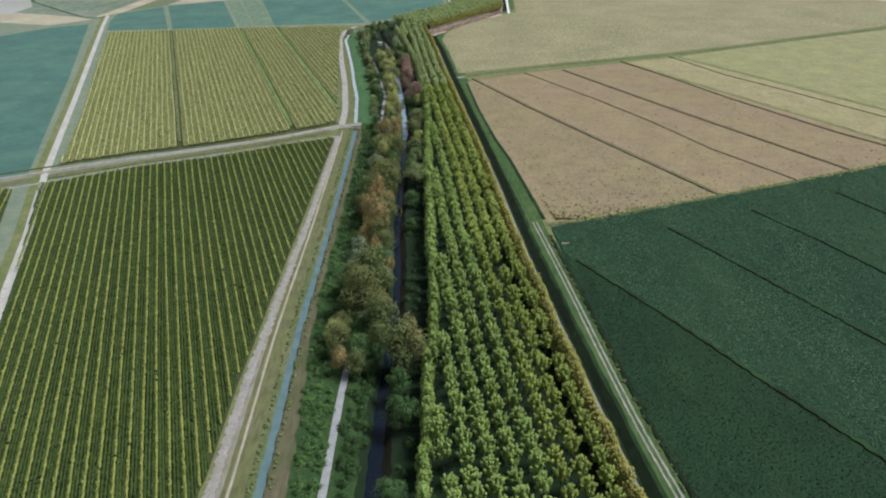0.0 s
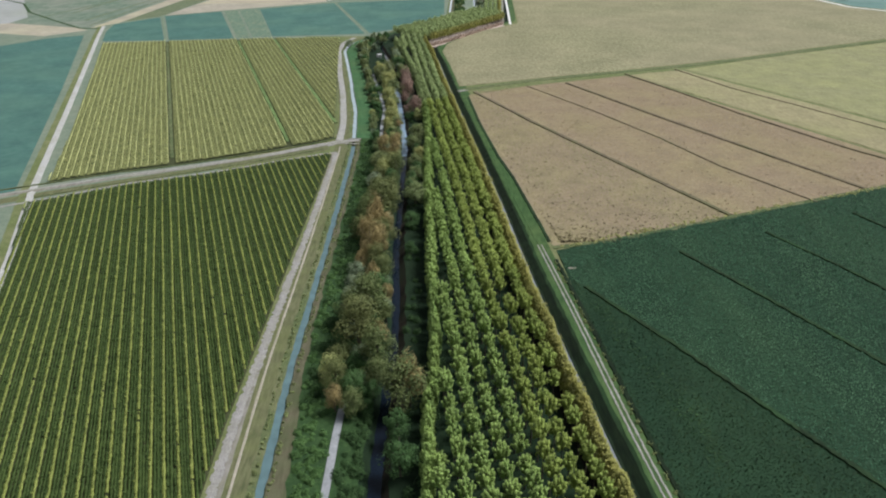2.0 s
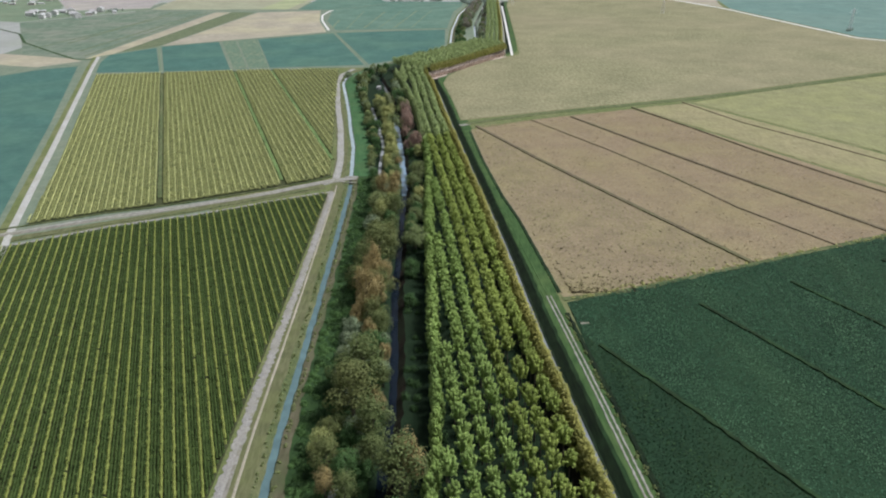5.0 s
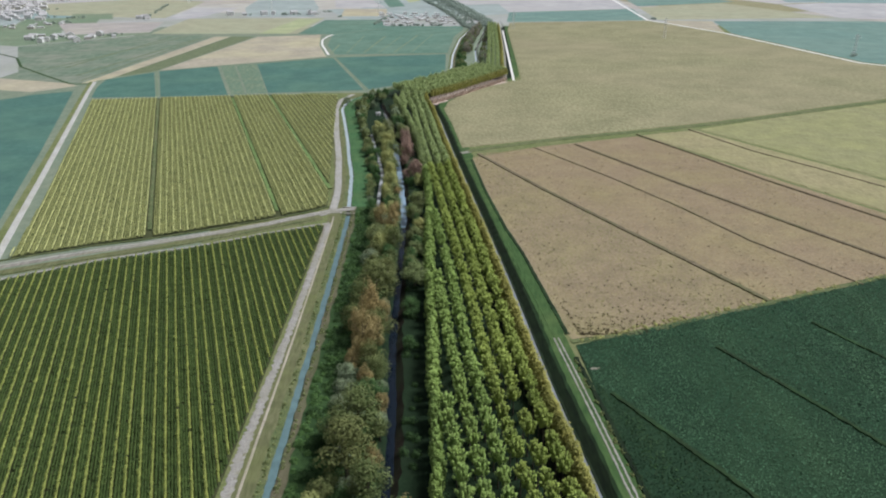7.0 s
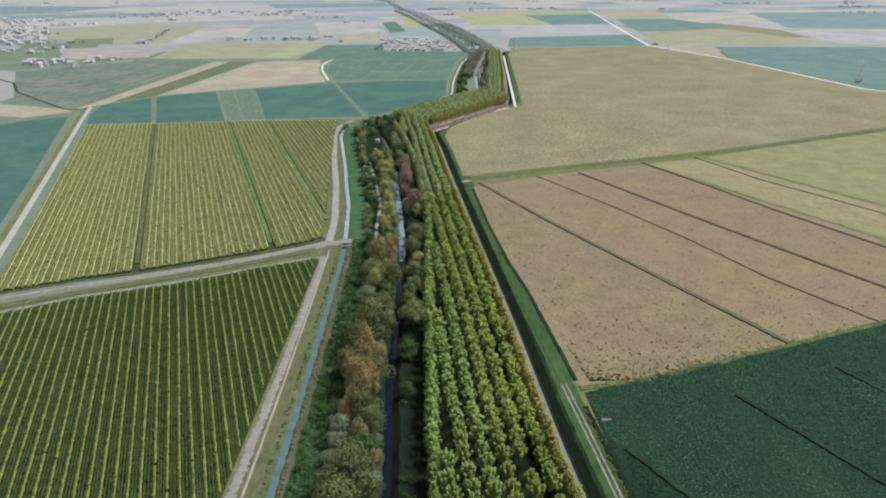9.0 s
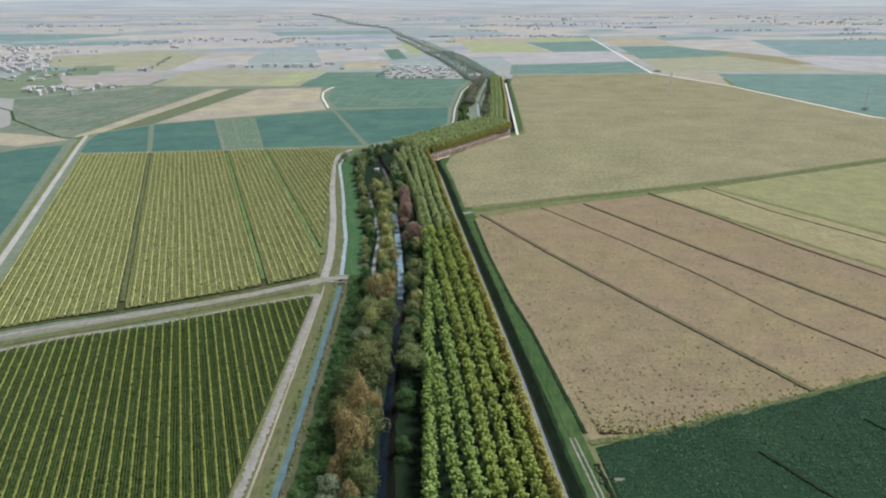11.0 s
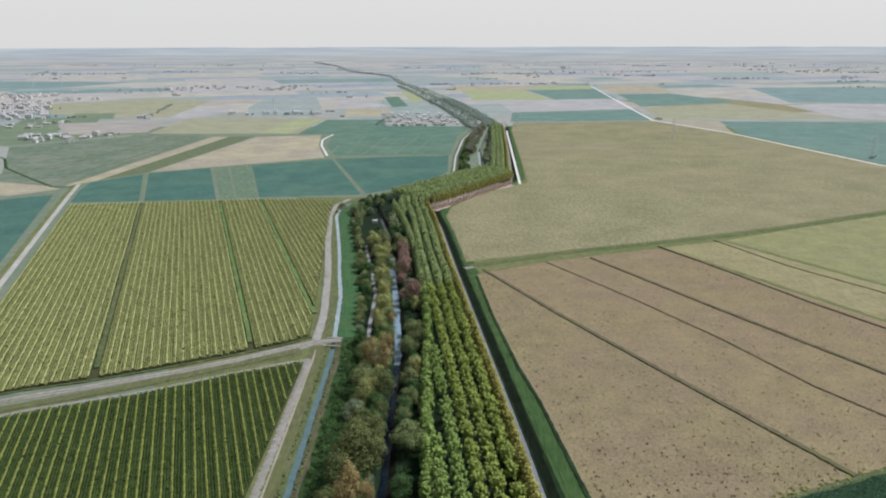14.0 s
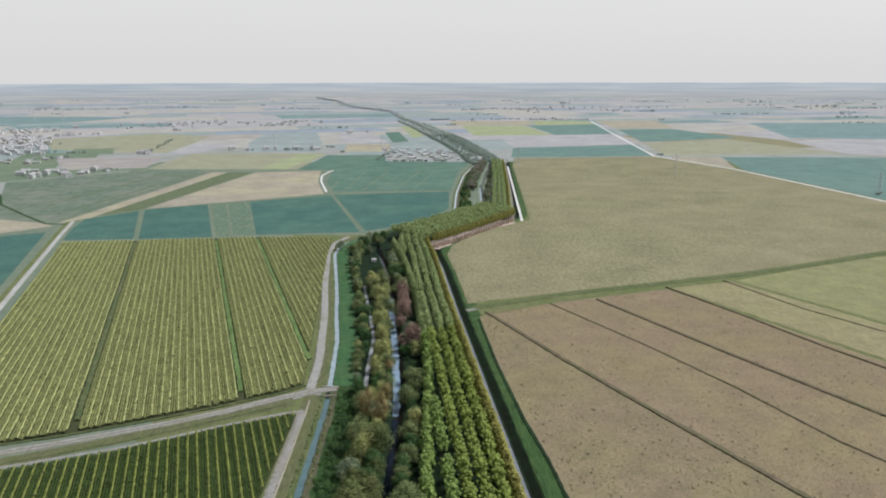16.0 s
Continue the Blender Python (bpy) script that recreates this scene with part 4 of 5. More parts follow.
        for s, j in ((-1, 0), (0, 1), (1, 2)):
            pt[:, j, :2] = t[:, None] * d + (sway + s * half)[:, None] * n
            pt[:, j, 2] = h if s == 0 else 0.86 * h * rng.uniform(0.85, 1.1, m)
        run = pt[np.stack([np.arange(m - 1), np.arange(1, m)], 1)].reshape(m - 1, 6, 3)
        weak = 0.5 + 0.5 * np.sin(t[:-1] * 0.031 + k * 1.7) * np.sin(t[:-1] * 0.0113 + k * 0.31)
        run = run[rng.random(m - 1) > (0.012 * weak if tall else 0.01 * weak)]
        verts.append(run.reshape(-1, 3))
        base = count + np.arange(len(run))[:, None] * 6
        faces.append(np.concatenate([base + np.array([0, 1, 4, 3]), base + np.array([1, 2, 5, 4])], 1).reshape(-1, 4))
        index.append(np.full(2 * len(run), tall))
        count += 6 * len(run)
        pick = run[rng.random(len(run)) < (0.45 if tall else 0.3)]
        sprays[tall].append(pick.mean(1) + np.array([0, 0, 0.12]) + rng.normal(0, 0.12, (len(pick), 3)) * np.array([1, 1, 0.4]))
    for tall in (0, 1):
        lv, lf = leaves(rng, np.concatenate(sprays[tall]), 0.36, lift=0.9, slim=0.8)
        verts.append(lv)
        faces.append(lf + count)
        index.append(np.full(len(lf), tall))
        count += len(lv)
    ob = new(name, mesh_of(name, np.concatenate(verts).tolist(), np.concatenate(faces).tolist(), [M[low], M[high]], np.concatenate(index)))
    return tagged(ob, label, "maize", kind="stuff")


maize("maize_rows", [(-53.4, 60), (-53.5, 120), (-54.6, 150), (-55.0, 351), (-78.4, 340.6), (-110.3, 323.6), (-141, 311.5), (-176, 291), (-138, 195), (-91, 60)], 0.7, "maize in tight rows, dark low rows between tall yellow-green ones", 51)
maize("maize_rows_south", [(-55, -60), (-55, 59), (-91, 59), (-98, 20), (-112, -60)], 2.0, "maize in tight rows beside the canal track", 56)
maize("maize_rows_west", [(-105, 60), (-150, 195), (-186, 287), (-260, 255), (-260, 60)], 1.5, "maize in rows beyond the farm road", 52)
LANES = ((-228.3, 619.4, 3.0), (-170.3, 626.5, 3.0), (-141.2, 634, 3.2))
maize("maize_rows_north", [(-57.5, 376), (-66, 450), (-88, 646), (-144, 649), (-286, 630), (-205, 400), (-178, 314), (-150, 328), (-117, 341.5), (-83, 358.5), (-64, 369.5)], 1.3, "maize in long rows with grassy lanes, yellow-green tops", 53, "maize_dry", "maize_dry_tall", lanes=LANES)
for (x0, y0, w), y1 in zip(LANES, (345, 369, 402)):
    ribbon("lane", [(x0 + 0.349 * (y0 - y), y) for y in (y0 + 8, y1)], w * 0.65, M["bank_grass" if w == 3.0 and x0 < -200 else "lane"], "grassy lane through the maize", "lane", z=0.7, ragged=0.2, step=2)


def crop(name, poly, slope, gap, seg, z, size, mat, label, seed, gaps=()):
    """Low crop: plants in close drilled rows, each a spray of upturned leaves."""
    rng = np.random.default_rng(seed)
    d = np.array([slope, 1.0]) / math.hypot(slope, 1)
    n = np.array([d[1], -d[0]])
    P = np.array(poly)
    a, b = np.arange((P @ n).min(), (P @ n).max(), gap), np.arange((P @ d).min(), (P @ d).max(), seg)
    ga, gb = np.meshgrid(a, b, indexing="ij")
    ga, gb = ga + rng.normal(0, 0.12, ga.shape), gb + rng.uniform(-0.5, 0.5, gb.shape) * seg
    xy = ga.ravel()[:, None] * n + gb.ravel()[:, None] * d
    keep = inside([tuple(p) for p in poly], xy[:, 0], xy[:, 1]) & (rng.random(len(xy)) > 0.04)
    xy = xy[keep]
    for line, wide in gaps:        # bare wheel lines and furrows
        near = np.full(len(xy), 1e9)
        for a, b in zip(line, line[1:]):
            a, b = np.array(a, float), np.array(b, float)
            f = np.clip(((xy - a) @ (b - a)) / ((b - a) @ (b - a)), 0, 1)
            near = np.minimum(near, np.linalg.norm(xy - a - f[:, None] * (b - a), axis=1))
        xy = xy[near > wide / 2 * rng.uniform(0.7, 1.2, len(xy))]
    pts = np.concatenate([xy, (z * rng.uniform(0.7, 1.15, len(xy)))[:, None]], 1)
    lv, lf = leaves(rng, pts, size, lift=1.4, slim=0.75)
    return tagged(new(name, mesh_of(name, lv.tolist(), lf.tolist(), mat)), label, "crop", kind="stuff")


RIPE = [(a, b + 0.3) for a, b in FURROWS + THIN]
FA = FURROWS[0][0]
crop("ripe_crop", [(115.5, 276), (44, 248.5), (40.2, 253.5), (33.2, 318), (28.6, 345), (22, 398), (17, 459), *FA], -0.51, 0.62, 0.65, 0.42, 0.24, M["ripe_yellow"], "ripe yellowish drying crop plants in close rows", 54, RIPE)
crop("ripe_crop_strip", [*FA[::-1], (60, 483), (126.5, 508), (231, 321), (206, 311)], -0.51, 0.62, 0.65, 0.42, 0.24, M["ripe"], "ripe pinkish brown drying crop plants in close rows", 60, RIPE)
L1, L2 = GREEN_LINES[0][0], GREEN_LINES[1][0]
crop("green_crop", [(57, 90), (51.2, 130), (48.1, 158), (44.2, 200), (43, 224), *L1, (118, 90)], -0.6, 0.66, 0.62, 0.6, 0.27, M["green_leaf"],
     "dense dark green crop plants in close rows", 55, [(L1, 1.6)])
crop("laid_crop", [(46, 212), (51.5, 206), (56.6, 180), (61.4, 168), (64.8, 151), (65.4, 132), (59.5, 146), (54.2, 171), (47.6, 195)], -0.5, 1.0, 0.95, 0.72, 0.3, M["laid_leaf"],
     "paler green crop laid over by wind in a long swirl", 61)
crop("green_crop_strip", [*L1, (150, 104), *L2[::-1], (84, 262), (41.2, 245), (43, 224)], -0.6, 0.66, 0.66, 0.55, 0.28, M["teal_leaf"],
     "dense blue-green crop plants in close rows", 57, [(L1, 1.6), (L2, 1.5)])
crop("green_crop_strip", [*L2, (250, 180), (250, 326), (206, 308.6), (120, 274.8), (84, 262)], -0.6, 0.7, 0.75, 0.55, 0.31, M["teal_leaf"],
     "dense blue-green crop plants past a wheel line", 58, [(a, b + 0.3) for a, b in GREEN_LINES[1:]])


# ---- trees ----
def limb(verts, faces, a, b, ra, rb, seg=6):
    a, b = Vector(a), Vector(b)
    t = (b - a).normalized()
    u = t.cross(Vector((0.31, 0.9, 0.2))).normalized()
    v = t.cross(u)
    n = len(verts)
    for p, r in ((a, ra), (b, rb)):
        for i in range(seg):
            w = 2 * math.pi * i / seg
            verts.append(tuple(p + (u * math.cos(w) + v * math.sin(w)) * r))
    for i in range(seg):
        j = (i + 1) % seg
        faces.append((n + i, n + j, n + seg + j, n + seg + i))


def poplar_crown(rng, shoots, per, low=3.4, high=11.4, girth=2.2, thick=0.4):
    """A vase of upswept shoots, each a slim spindle of leaves with dark gaps between; returns spray centres, the ways the shoots point and the ways the sprays face."""
    out, ways, faces = [], [], []
    for i in range(shoots):
        az = i * 2.39996 + rng.uniform(-0.35, 0.35)
        f = math.sqrt((i + 0.3) / shoots) * rng.uniform(0.88, 1.08)
        side = np.array([math.cos(az), math.sin(az), 0.0])
        top = high - (high - low) * 0.62 * f ** 2.2 + rng.uniform(-0.5, 0.35)
        root = max(low, top - rng.uniform(2.2, 3.2))
        lean = side * girth * f
        a, b = lean * 0.66 + np.array([0, 0, root]), lean + np.array([0, 0, top])
        k = rng.uniform(0.0, 1.0, per) ** 0.55
        w = rng.uniform(0, 6.283, per)
        ring = np.stack([np.cos(w), np.sin(w), 0 * w], 1)
        wide = thick * (1.1 - 0.7 * k) * rng.uniform(0.55, 1.15, per)
        out.append(a + (b - a) * k[:, None] + ring * wide[:, None])
        faces.append(ring * 0.8 + side * 0.4 * f + np.array([0, 0, 0.1]) + np.array([0, 0, 1.9]) * k[:, None] ** 2.5)
        ways.append(np.tile((b - a) / np.linalg.norm(b - a), (per, 1)) + ring * 0.5)
    # an inner crown of larger sprays closes the view to the stem
    n = max(8, shoots * per // 5)
    w, k = rng.uniform(0, 6.283, n), rng.uniform(0, 1, n)
    ring = np.stack([np.cos(w), np.sin(w), 0 * w], 1)
    out.append(ring * (girth * (0.75 - 0.35 * k) * rng.uniform(0.3, 1.0, n))[:, None] + np.array([0, 0, low - 0.3]) + np.array([0, 0, (high - low) * 0.6]) * k[:, None])
    faces.append(ring + np.array([0, 0, 0.2]))
    ways.append(ring * 0.4 + np.array([0, 0, 1.0]))
    big = np.concatenate([np.ones(shoots * per), np.full(n, 2.4)])[:, None]
    return np.concatenate(out), np.concatenate(ways), np.concatenate(faces), big


def make_poplar(mat, seed, name="poplar_tree", bark="bark", low=4.6, high=11.6, girth=1.9, shoots=17, per=26):
    rng = np.random.default_rng(seed)
    base = new(name)
    tv, tf = [], []
    limb(tv, tf, (0, 0, -0.2), (0.05, 0.03, 6.0), 0.30 if bark == "pale_bark" else 0.19, 0.2 if bark == "pale_bark" else 0.13)
    limb(tv, tf, (0.05, 0.03, 6.0), (0, 0, high - 0.6), 0.13, 0.03)
    for i in range(8):
        az = i * 2.4 + seed
        z = low - 0.6 + i * 0.4
        limb(tv, tf, (0, 0, z), (1.2 * math.cos(az), 1.2 * math.sin(az), z + 2.1), 0.06, 0.02, 4)
    trunk = new("trunk", mesh_of("poplar_trunk", tv, tf, M[bark]))
    pts, ways, faces, big = poplar_crown(rng, shoots, per, low=low, high=high, girth=girth)
    lv, lf = leaves(rng, pts, 0.23 * big, slim=0.55, lead=ways, face=faces)
    crown = new("crown", mesh_of("poplar_crown", lv.tolist(), lf.tolist(), mat))
    for o in (trunk, crown):
        o.parent = base
    return base


def wild_points(rng, r, h, lumps, per):
    """Spray centres in a crown of several overlapping rounded lumps with gaps between."""
    out, faces = [], []
    for i in range(lumps):
        az = i * 2.39996 + rng.uniform(-0.5, 0.5)
        f = rng.uniform(0.0, 1.0)
        z = h * (0.28 + 0.56 * f)
        d = r * math.sqrt(max(0.05, 1 - (2 * abs(f - 0.35)) ** 2 * 0.55)) * rng.uniform(0.25, 0.8)
        q = r * rng.uniform(0.24, 0.40)
        c = np.array([d * math.cos(az), d * math.sin(az), z])
        p = rng.normal(0, 1, (per, 3))
        p /= np.linalg.norm(p, axis=1)[:, None]
        out.append(c + p * q * rng.uniform(0.82, 1.06, (per, 1)) * np.array([1, 1, 1.25]))
        faces.append(p + np.array([0.4 * d * math.cos(az) / r, 0.4 * d * math.sin(az) / r, 0.45]))
    return np.concatenate(out), np.concatenate(faces)


def make_wild(mat, seed, r=4.6, h=12.0, name="tree", lumps=27, per=115, size=0.22):
    rng = np.random.default_rng(seed)
    base = new(name)
    tv, tf = [], []
    limb(tv, tf, (0, 0, -0.3), (0.15, 0.1, h * 0.35), 0.34, 0.24, 7)
    limb(tv, tf, (0.15, 0.1, h * 0.35), (-0.1, 0.2, h * 0.8), 0.24, 0.06, 6)
    for i in range(8):
        az = i * 2.4 + seed
        z = h * (0.28 + 0.05 * i)
        limb(tv, tf, (0.1, 0.1, z), (r * 0.6 * math.cos(az), r * 0.6 * math.sin(az), z + h * 0.2), 0.13, 0.03, 5)
    trunk = new("trunk", mesh_of("wild_trunk", tv, tf, M["bark"]))
    pts, faces = wild_points(rng, r, h, lumps, per)
    lv, lf = leaves(rng, pts, size, face=faces)
    crown = new("crown", mesh_of("wild_crown", lv.tolist(), lf.tolist(), mat))
    for o in (trunk, crown):
        o.parent = base
    return base


wood_x = table((-300, -5.4), (114, -5.4), (149, -4.9), (184, -3.4), (229, -5.4), (335, -8.4), (367, -8.4), (401, -9.9), (461, -15.9), (501, -19.9), (560, -29.4), (620, -41.4))


def wood_side(y):
    """West limit of the poplars."""
    return float(wood_x(y)) + 0.9


def stand(x, y, s=1.0, sz=None, az=0.0, z=0.0):
    return Matrix.LocRotScale((x, y, z), Euler((0, 0, az)), (s, s, sz or s))


def poplars():
    rng = np.random.default_rng(101)
    protos = {"poplar": [make_poplar(M["poplar"], 200 + i, low=7.2, high=11.2, girth=2.1 + 0.1 * (i % 3), shoots=17 + (i % 3), per=46) for i in range(6)],
              "poplar_warm": [make_poplar(M["poplar_warm"], 260 + i, low=7.2, high=11.2, girth=2.1 + 0.1 * (i % 3), shoots=17 + (i % 3), per=46) for i in range(4)],
              "poplar_yellow": [make_poplar(M["poplar_yellow"], 300 + i, low=0.7, high=9.2, girth=2.2, shoots=44, per=26) for i in range(3)],
              "poplar_low": [make_poplar(M["poplar"], 330 + i, low=0.8, high=10.2, girth=1.9, shoots=28, per=34) for i in range(3)]}
    text = {"poplar": "young poplar with a light green upswept crown, planted in rows", "poplar_warm": "young poplar with a yellow-green upswept crown, planted in rows", "poplar_yellow": "edge-row poplar turning yellow, in the outer row", "poplar_low": "poplar leafy to the ground in the row beside the river"}
    first = {}
    for key, obs in protos.items():
        for o in obs:
            tagged(o, text[key], "tree", "poplar plantation")
            first[o] = True
    far_pts, far_warm, far_bend, far_yellow, far_trunks = [], [], [], [], ([], [])

    def plant(x, y, key, near):
        s, tall = rng.uniform(0.93, 1.09), rng.uniform(0.93, 1.06)
        if near:
            o = protos[key][int(rng.integers(len(protos[key])))]
            m = stand(x, y, s, s * tall, rng.uniform(0, 6.28))
            if first[o]:
                o.matrix_basis, first[o] = m, False
            else:
                copy_thing(o, m)
        else:
            inner = key in ("poplar", "poplar_warm")
            p, d, fc, big = poplar_crown(rng, 17 if inner else 22, 17 if inner else 15, low={"poplar_low": 1.0, "poplar_yellow": 0.9}.get(key, 6.6), high=11.2 if inner else 9.6, girth=2.35 if inner else 2.1, thick=0.55)
            p = p * np.array([s, s, s * tall]) + np.array([x, y, 0])
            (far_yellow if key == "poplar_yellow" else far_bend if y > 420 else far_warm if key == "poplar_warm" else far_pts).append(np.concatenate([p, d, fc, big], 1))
            limb(far_trunks[0], far_trunks[1], (x, y, -0.2), (x, y, 9), 0.17, 0.05, 4)

    for k in range(22):
        step = 2.3 if k == 0 else 5.6
        for i in range(290):
            y = -38 + i * step + (step / 2 if k % 2 else 0) + rng.uniform(-0.22, 0.22)
            if y > 612:
                break
            x = float(edge_x(y)) - (2.4 if k == 0 else 2.2 + k * 4.75) + rng.uniform(-0.2, 0.2)
            if x < wood_side(y) + 2.3 or rng.random() < 0.02:
                continue
            plant(x, y, "poplar_yellow" if k == 0 else "poplar_warm" if k < 3 + rng.random() else "poplar", 74 < y < 212)
    # outer row, set extra close and leafy so its shade has no gaps
    for i in range(205):
        y = -38 + i * 3.18 + rng.uniform(-0.7, 0.7)
        if rng.random() < 0.08:
            continue
        plant(wood_side(y) + rng.uniform(-0.7, 0.7), y, "poplar_low", 74 < y < 212)
    # rows past the bend, and the block beyond
    for k in range(9):
        for i in range(34):
            f = i / 33
            x, y = -14 + 74 * f - k * 3.3, 616 + 108 * f ** 1.12 + k * 3.4
            if k:
                plant(x + rng.uniform(-0.4, 0.4), y + rng.uniform(-0.4, 0.4), "poplar", False)
    for k in range(4):
        for i in range(74):
            y = 736 + i * 5.2
            plant(float(edge_x(y)) - 2.5 - k * 4.6, y, "poplar" if k else "poplar_yellow", False)
    for nm, pts, mt, lab in (("poplar_rows", far_pts, "poplar", "long rows of light green poplars in a plantation"),
                             ("poplar_rows_warm", far_warm, "poplar_warm", "rows of yellow-green poplars near the plantation edge"),
                             ("poplar_rows_bend", far_bend, "poplar_hazed", "poplar rows round the bend, green paled for distance haze"),
                             ("poplar_edge_row", far_yellow, "poplar_yellow", "yellowing outer row of a poplar plantation")):
        both = np.concatenate(pts)
        lv, lf = leaves(rng, both[:, :3], 0.36 * both[:, 9:], slim=0.62, lead=both[:, 3:6], face=both[:, 6:9])
        tagged(new(nm, mesh_of(nm, lv.tolist(), lf.tolist(), M[mt])), lab, "trees", kind="stuff")
    tagged(new("poplar_stems", mesh_of("poplar_stems", far_trunks[0], far_trunks[1], M["bark"])), "slender grey poplar stems in rows", "trunks", kind="stuff")
    # front row at the bend, bare pale stems below the crowns
    proto = tagged(make_poplar(M["poplar_yellow"], 400, bark="pale_bark", low=6.2, girth=2.0, shoots=24), "poplar with bare pale stem and thin yellowing crown", "tree", "poplars at the bend")
    for i in range(30):
        f = i / 29
        m = stand(-9 + 66 * f, 614 + 100 * f ** 1.12, 1.1, 1.0, i * 1.3)
        if i:
            copy_thing(proto, m)
        else:
            proto.matrix_basis = m


poplars()

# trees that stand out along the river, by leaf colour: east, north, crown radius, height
NEAR_OLIVE_TREES = [(-10.9, 157, 7.2, 18), (-24.5, 184, 5.0, 13), (-23, 198, 4.8, 12.5), (-26, 286, 5.2, 13), (-25, 275, 5.0, 12.5)]
OLIVE_TREES = [(-27.4, 322, 5.4, 13), (-11.7, 288, 5.4, 10.5),
    (-12.7, 371, 5.2, 10), (-13, 331, 4.6, 9.5), (-12.6, 316, 4.4, 9), (-46.6, 476, 3.8, 11), (-50, 623, 4.0, 7.5),
    (-38, 512, 4.6, 12), (-31, 462, 4.2, 11), (-42, 500, 4.0, 11)]
ORANGE_TREES = [(-9.0, 158.5, 4.6, 18.4), (-25.4, 233, 4.4, 15), (-23.2, 241, 4.0, 15), (-24.7, 251, 4.4, 15.5), (-28.4, 244, 3.6, 13), (-28.7, 344, 4.2, 12)]
# some on the east bank take dark green to imitate the poplars' shade
GREEN_TREES = [(-10.2, 134, 4.6, 11.5), (-11.6, 111, 4.0, 7.5), (-11.5, 146, 3.6, 10), (-9.5, 100, 3.0, 7), (-23.8, 161, 4.2, 12), (-30.4, 198, 4.4, 10),
    (-21.5, 213, 4.6, 12), (-12.6, 266, 5.0, 9), (-11.9, 243, 3.6, 7), (-32, 533, 5.0, 12), (-31, 284, 3.4, 10),
    (-36.3, 407, 3.6, 10), (-34.3, 366, 3.4, 10), (-40, 456, 3.6, 10)]
YELLOW_TREES = [(-31, 169, 3.4, 10), (-26.8, 317, 4.6, 12), (-11.6, 340, 4.0, 9), (-32.7, 441, 5.2, 12), (-28, 400, 5.0, 12.5), (-36, 482, 4.8, 12),
    (-30, 420, 4.4, 12), (-14, 405, 4.0, 11)]
GREY_TREES = [(-75.6, 607, 4.0, 8), (-68.3, 602, 3.8, 8), (-61, 608, 4.2, 8), (-54, 594, 3.4, 7), (-29.4, 224, 4.4, 13), (-27.4, 216, 4.0, 12), (-26.5, 348, 5.0, 12), (-30.3, 307, 5.0, 12.5), (-18, 433, 4.2, 12)]
PURPLE_TREES = [(-15.7, 417, 4.8, 13), (-21.8, 450, 5.2, 14), (-24.5, 488, 4.4, 13), (-22, 468, 4.0, 12)]
TREES = []
for group, colour in ((NEAR_OLIVE_TREES, "umber"), (OLIVE_TREES, "olive"), (ORANGE_TREES, "orange"), (GREEN_TREES, "green"), (YELLOW_TREES, "yellow"), (GREY_TREES, "grey"), (PURPLE_TREES, "purple")):
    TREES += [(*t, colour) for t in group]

def river_wood():
    rng = np.random.default_rng(55)
    word = {"umber": "dark olive autumn", "bare": "grey-brown half-bare", "olive": "dull olive autumn", "grey": "grey-green", "yellow": "yellow-green", "green": "dark green", "orange": "orange-brown autumn", "purple": "russet purple"}
    protos = {}

    def grow(x, y, r, h, colour):
        key = (colour, int(rng.integers(2)))
        m = stand(x, y, r / 4.6, 0.96 * h / 12.0, rng.uniform(0, 6.28))
        if key not in protos:
            o = make_wild(M["leaf_" + colour], 500 + 7 * len(protos), name="broadleaf_tree")
            tagged(o, word[colour] + " broadleaf tree on the river bank", "tree", "trees along the river")
            protos[key] = o
            o.matrix_basis = m
        else:
            copy_thing(protos[key], m)

    far = {}

    def massed(x, y, r, h, colour):
        """Trees too far off to be picked apart: their sprays join one mass for each colour."""
        p, f = wild_points(rng, r, h, 24, 30)
        far.setdefault(colour, []).append(np.concatenate([p + np.array([x, y, 0]), f], 1))

    for t in TREES:
        grow(*t)
    placed = [(t[0], t[1], t[2]) for t in TREES]
    for i in range(1900):
        y = rng.uniform(152, 640)
        c, r0 = float(canal_x(y)), float(river_x(y))
        west = rng.random() < 0.68
        x = rng.uniform(c + (13.0 if y < 372 else 12.5), r0 - 2.4) if west else rng.uniform(r0 + 2.4, r0 + 7.5)
        if 355 < y < 540 and abs(x - np.interp(y, [350, 394, 428, 461, 524, 560], [-31, -33.6, -34.5, -39.7, -50.2, -57])) < 3.2:
            continue
        if 520 < y < 630 and -57 < x < -37:        # dark clearing round the hut
            continue
        r = rng.uniform(2.6, 4.3)
        if (west and x + 0.75 * r > r0 - 0.3) or (not west and x - 0.75 * r < r0 + 0.6):
            continue
        if any(math.hypot(x - a, y - b) < 0.58 * (r + q) for a, b, q in placed):
            continue
        if not west and (y < 296 or y > 598 or 385 < y < 402 or (rng.random() < 0.4 and y < 410)):
            continue
        placed.append((x, y, r))
        pick = (("purple", "purple", "olive")[int(rng.integers(3))] if 410 < y < 500 else ("olive", "green", "green")[int(rng.integers(3))]) if not west else ("green", "yellow", "olive", "orange", "yellow", "olive", "grey", "green")[int(rng.integers(8))]
        # nearer trees take the olive without the haze lift
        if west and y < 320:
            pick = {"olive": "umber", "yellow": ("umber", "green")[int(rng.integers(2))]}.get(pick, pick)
        if west and 205 < y < 262 and x > c + 14:
            pick = ("orange", "grey", "umber")[int(rng.integers(3))]
        if west and y > 385 and x > -3 + float(np.interp(y, [350, 428, 480, 560], [-30, -34, -43, -57])):
            pick = ("yellow", "olive", "yellow")[int(rng.integers(3))]
        if not west and y > 500:
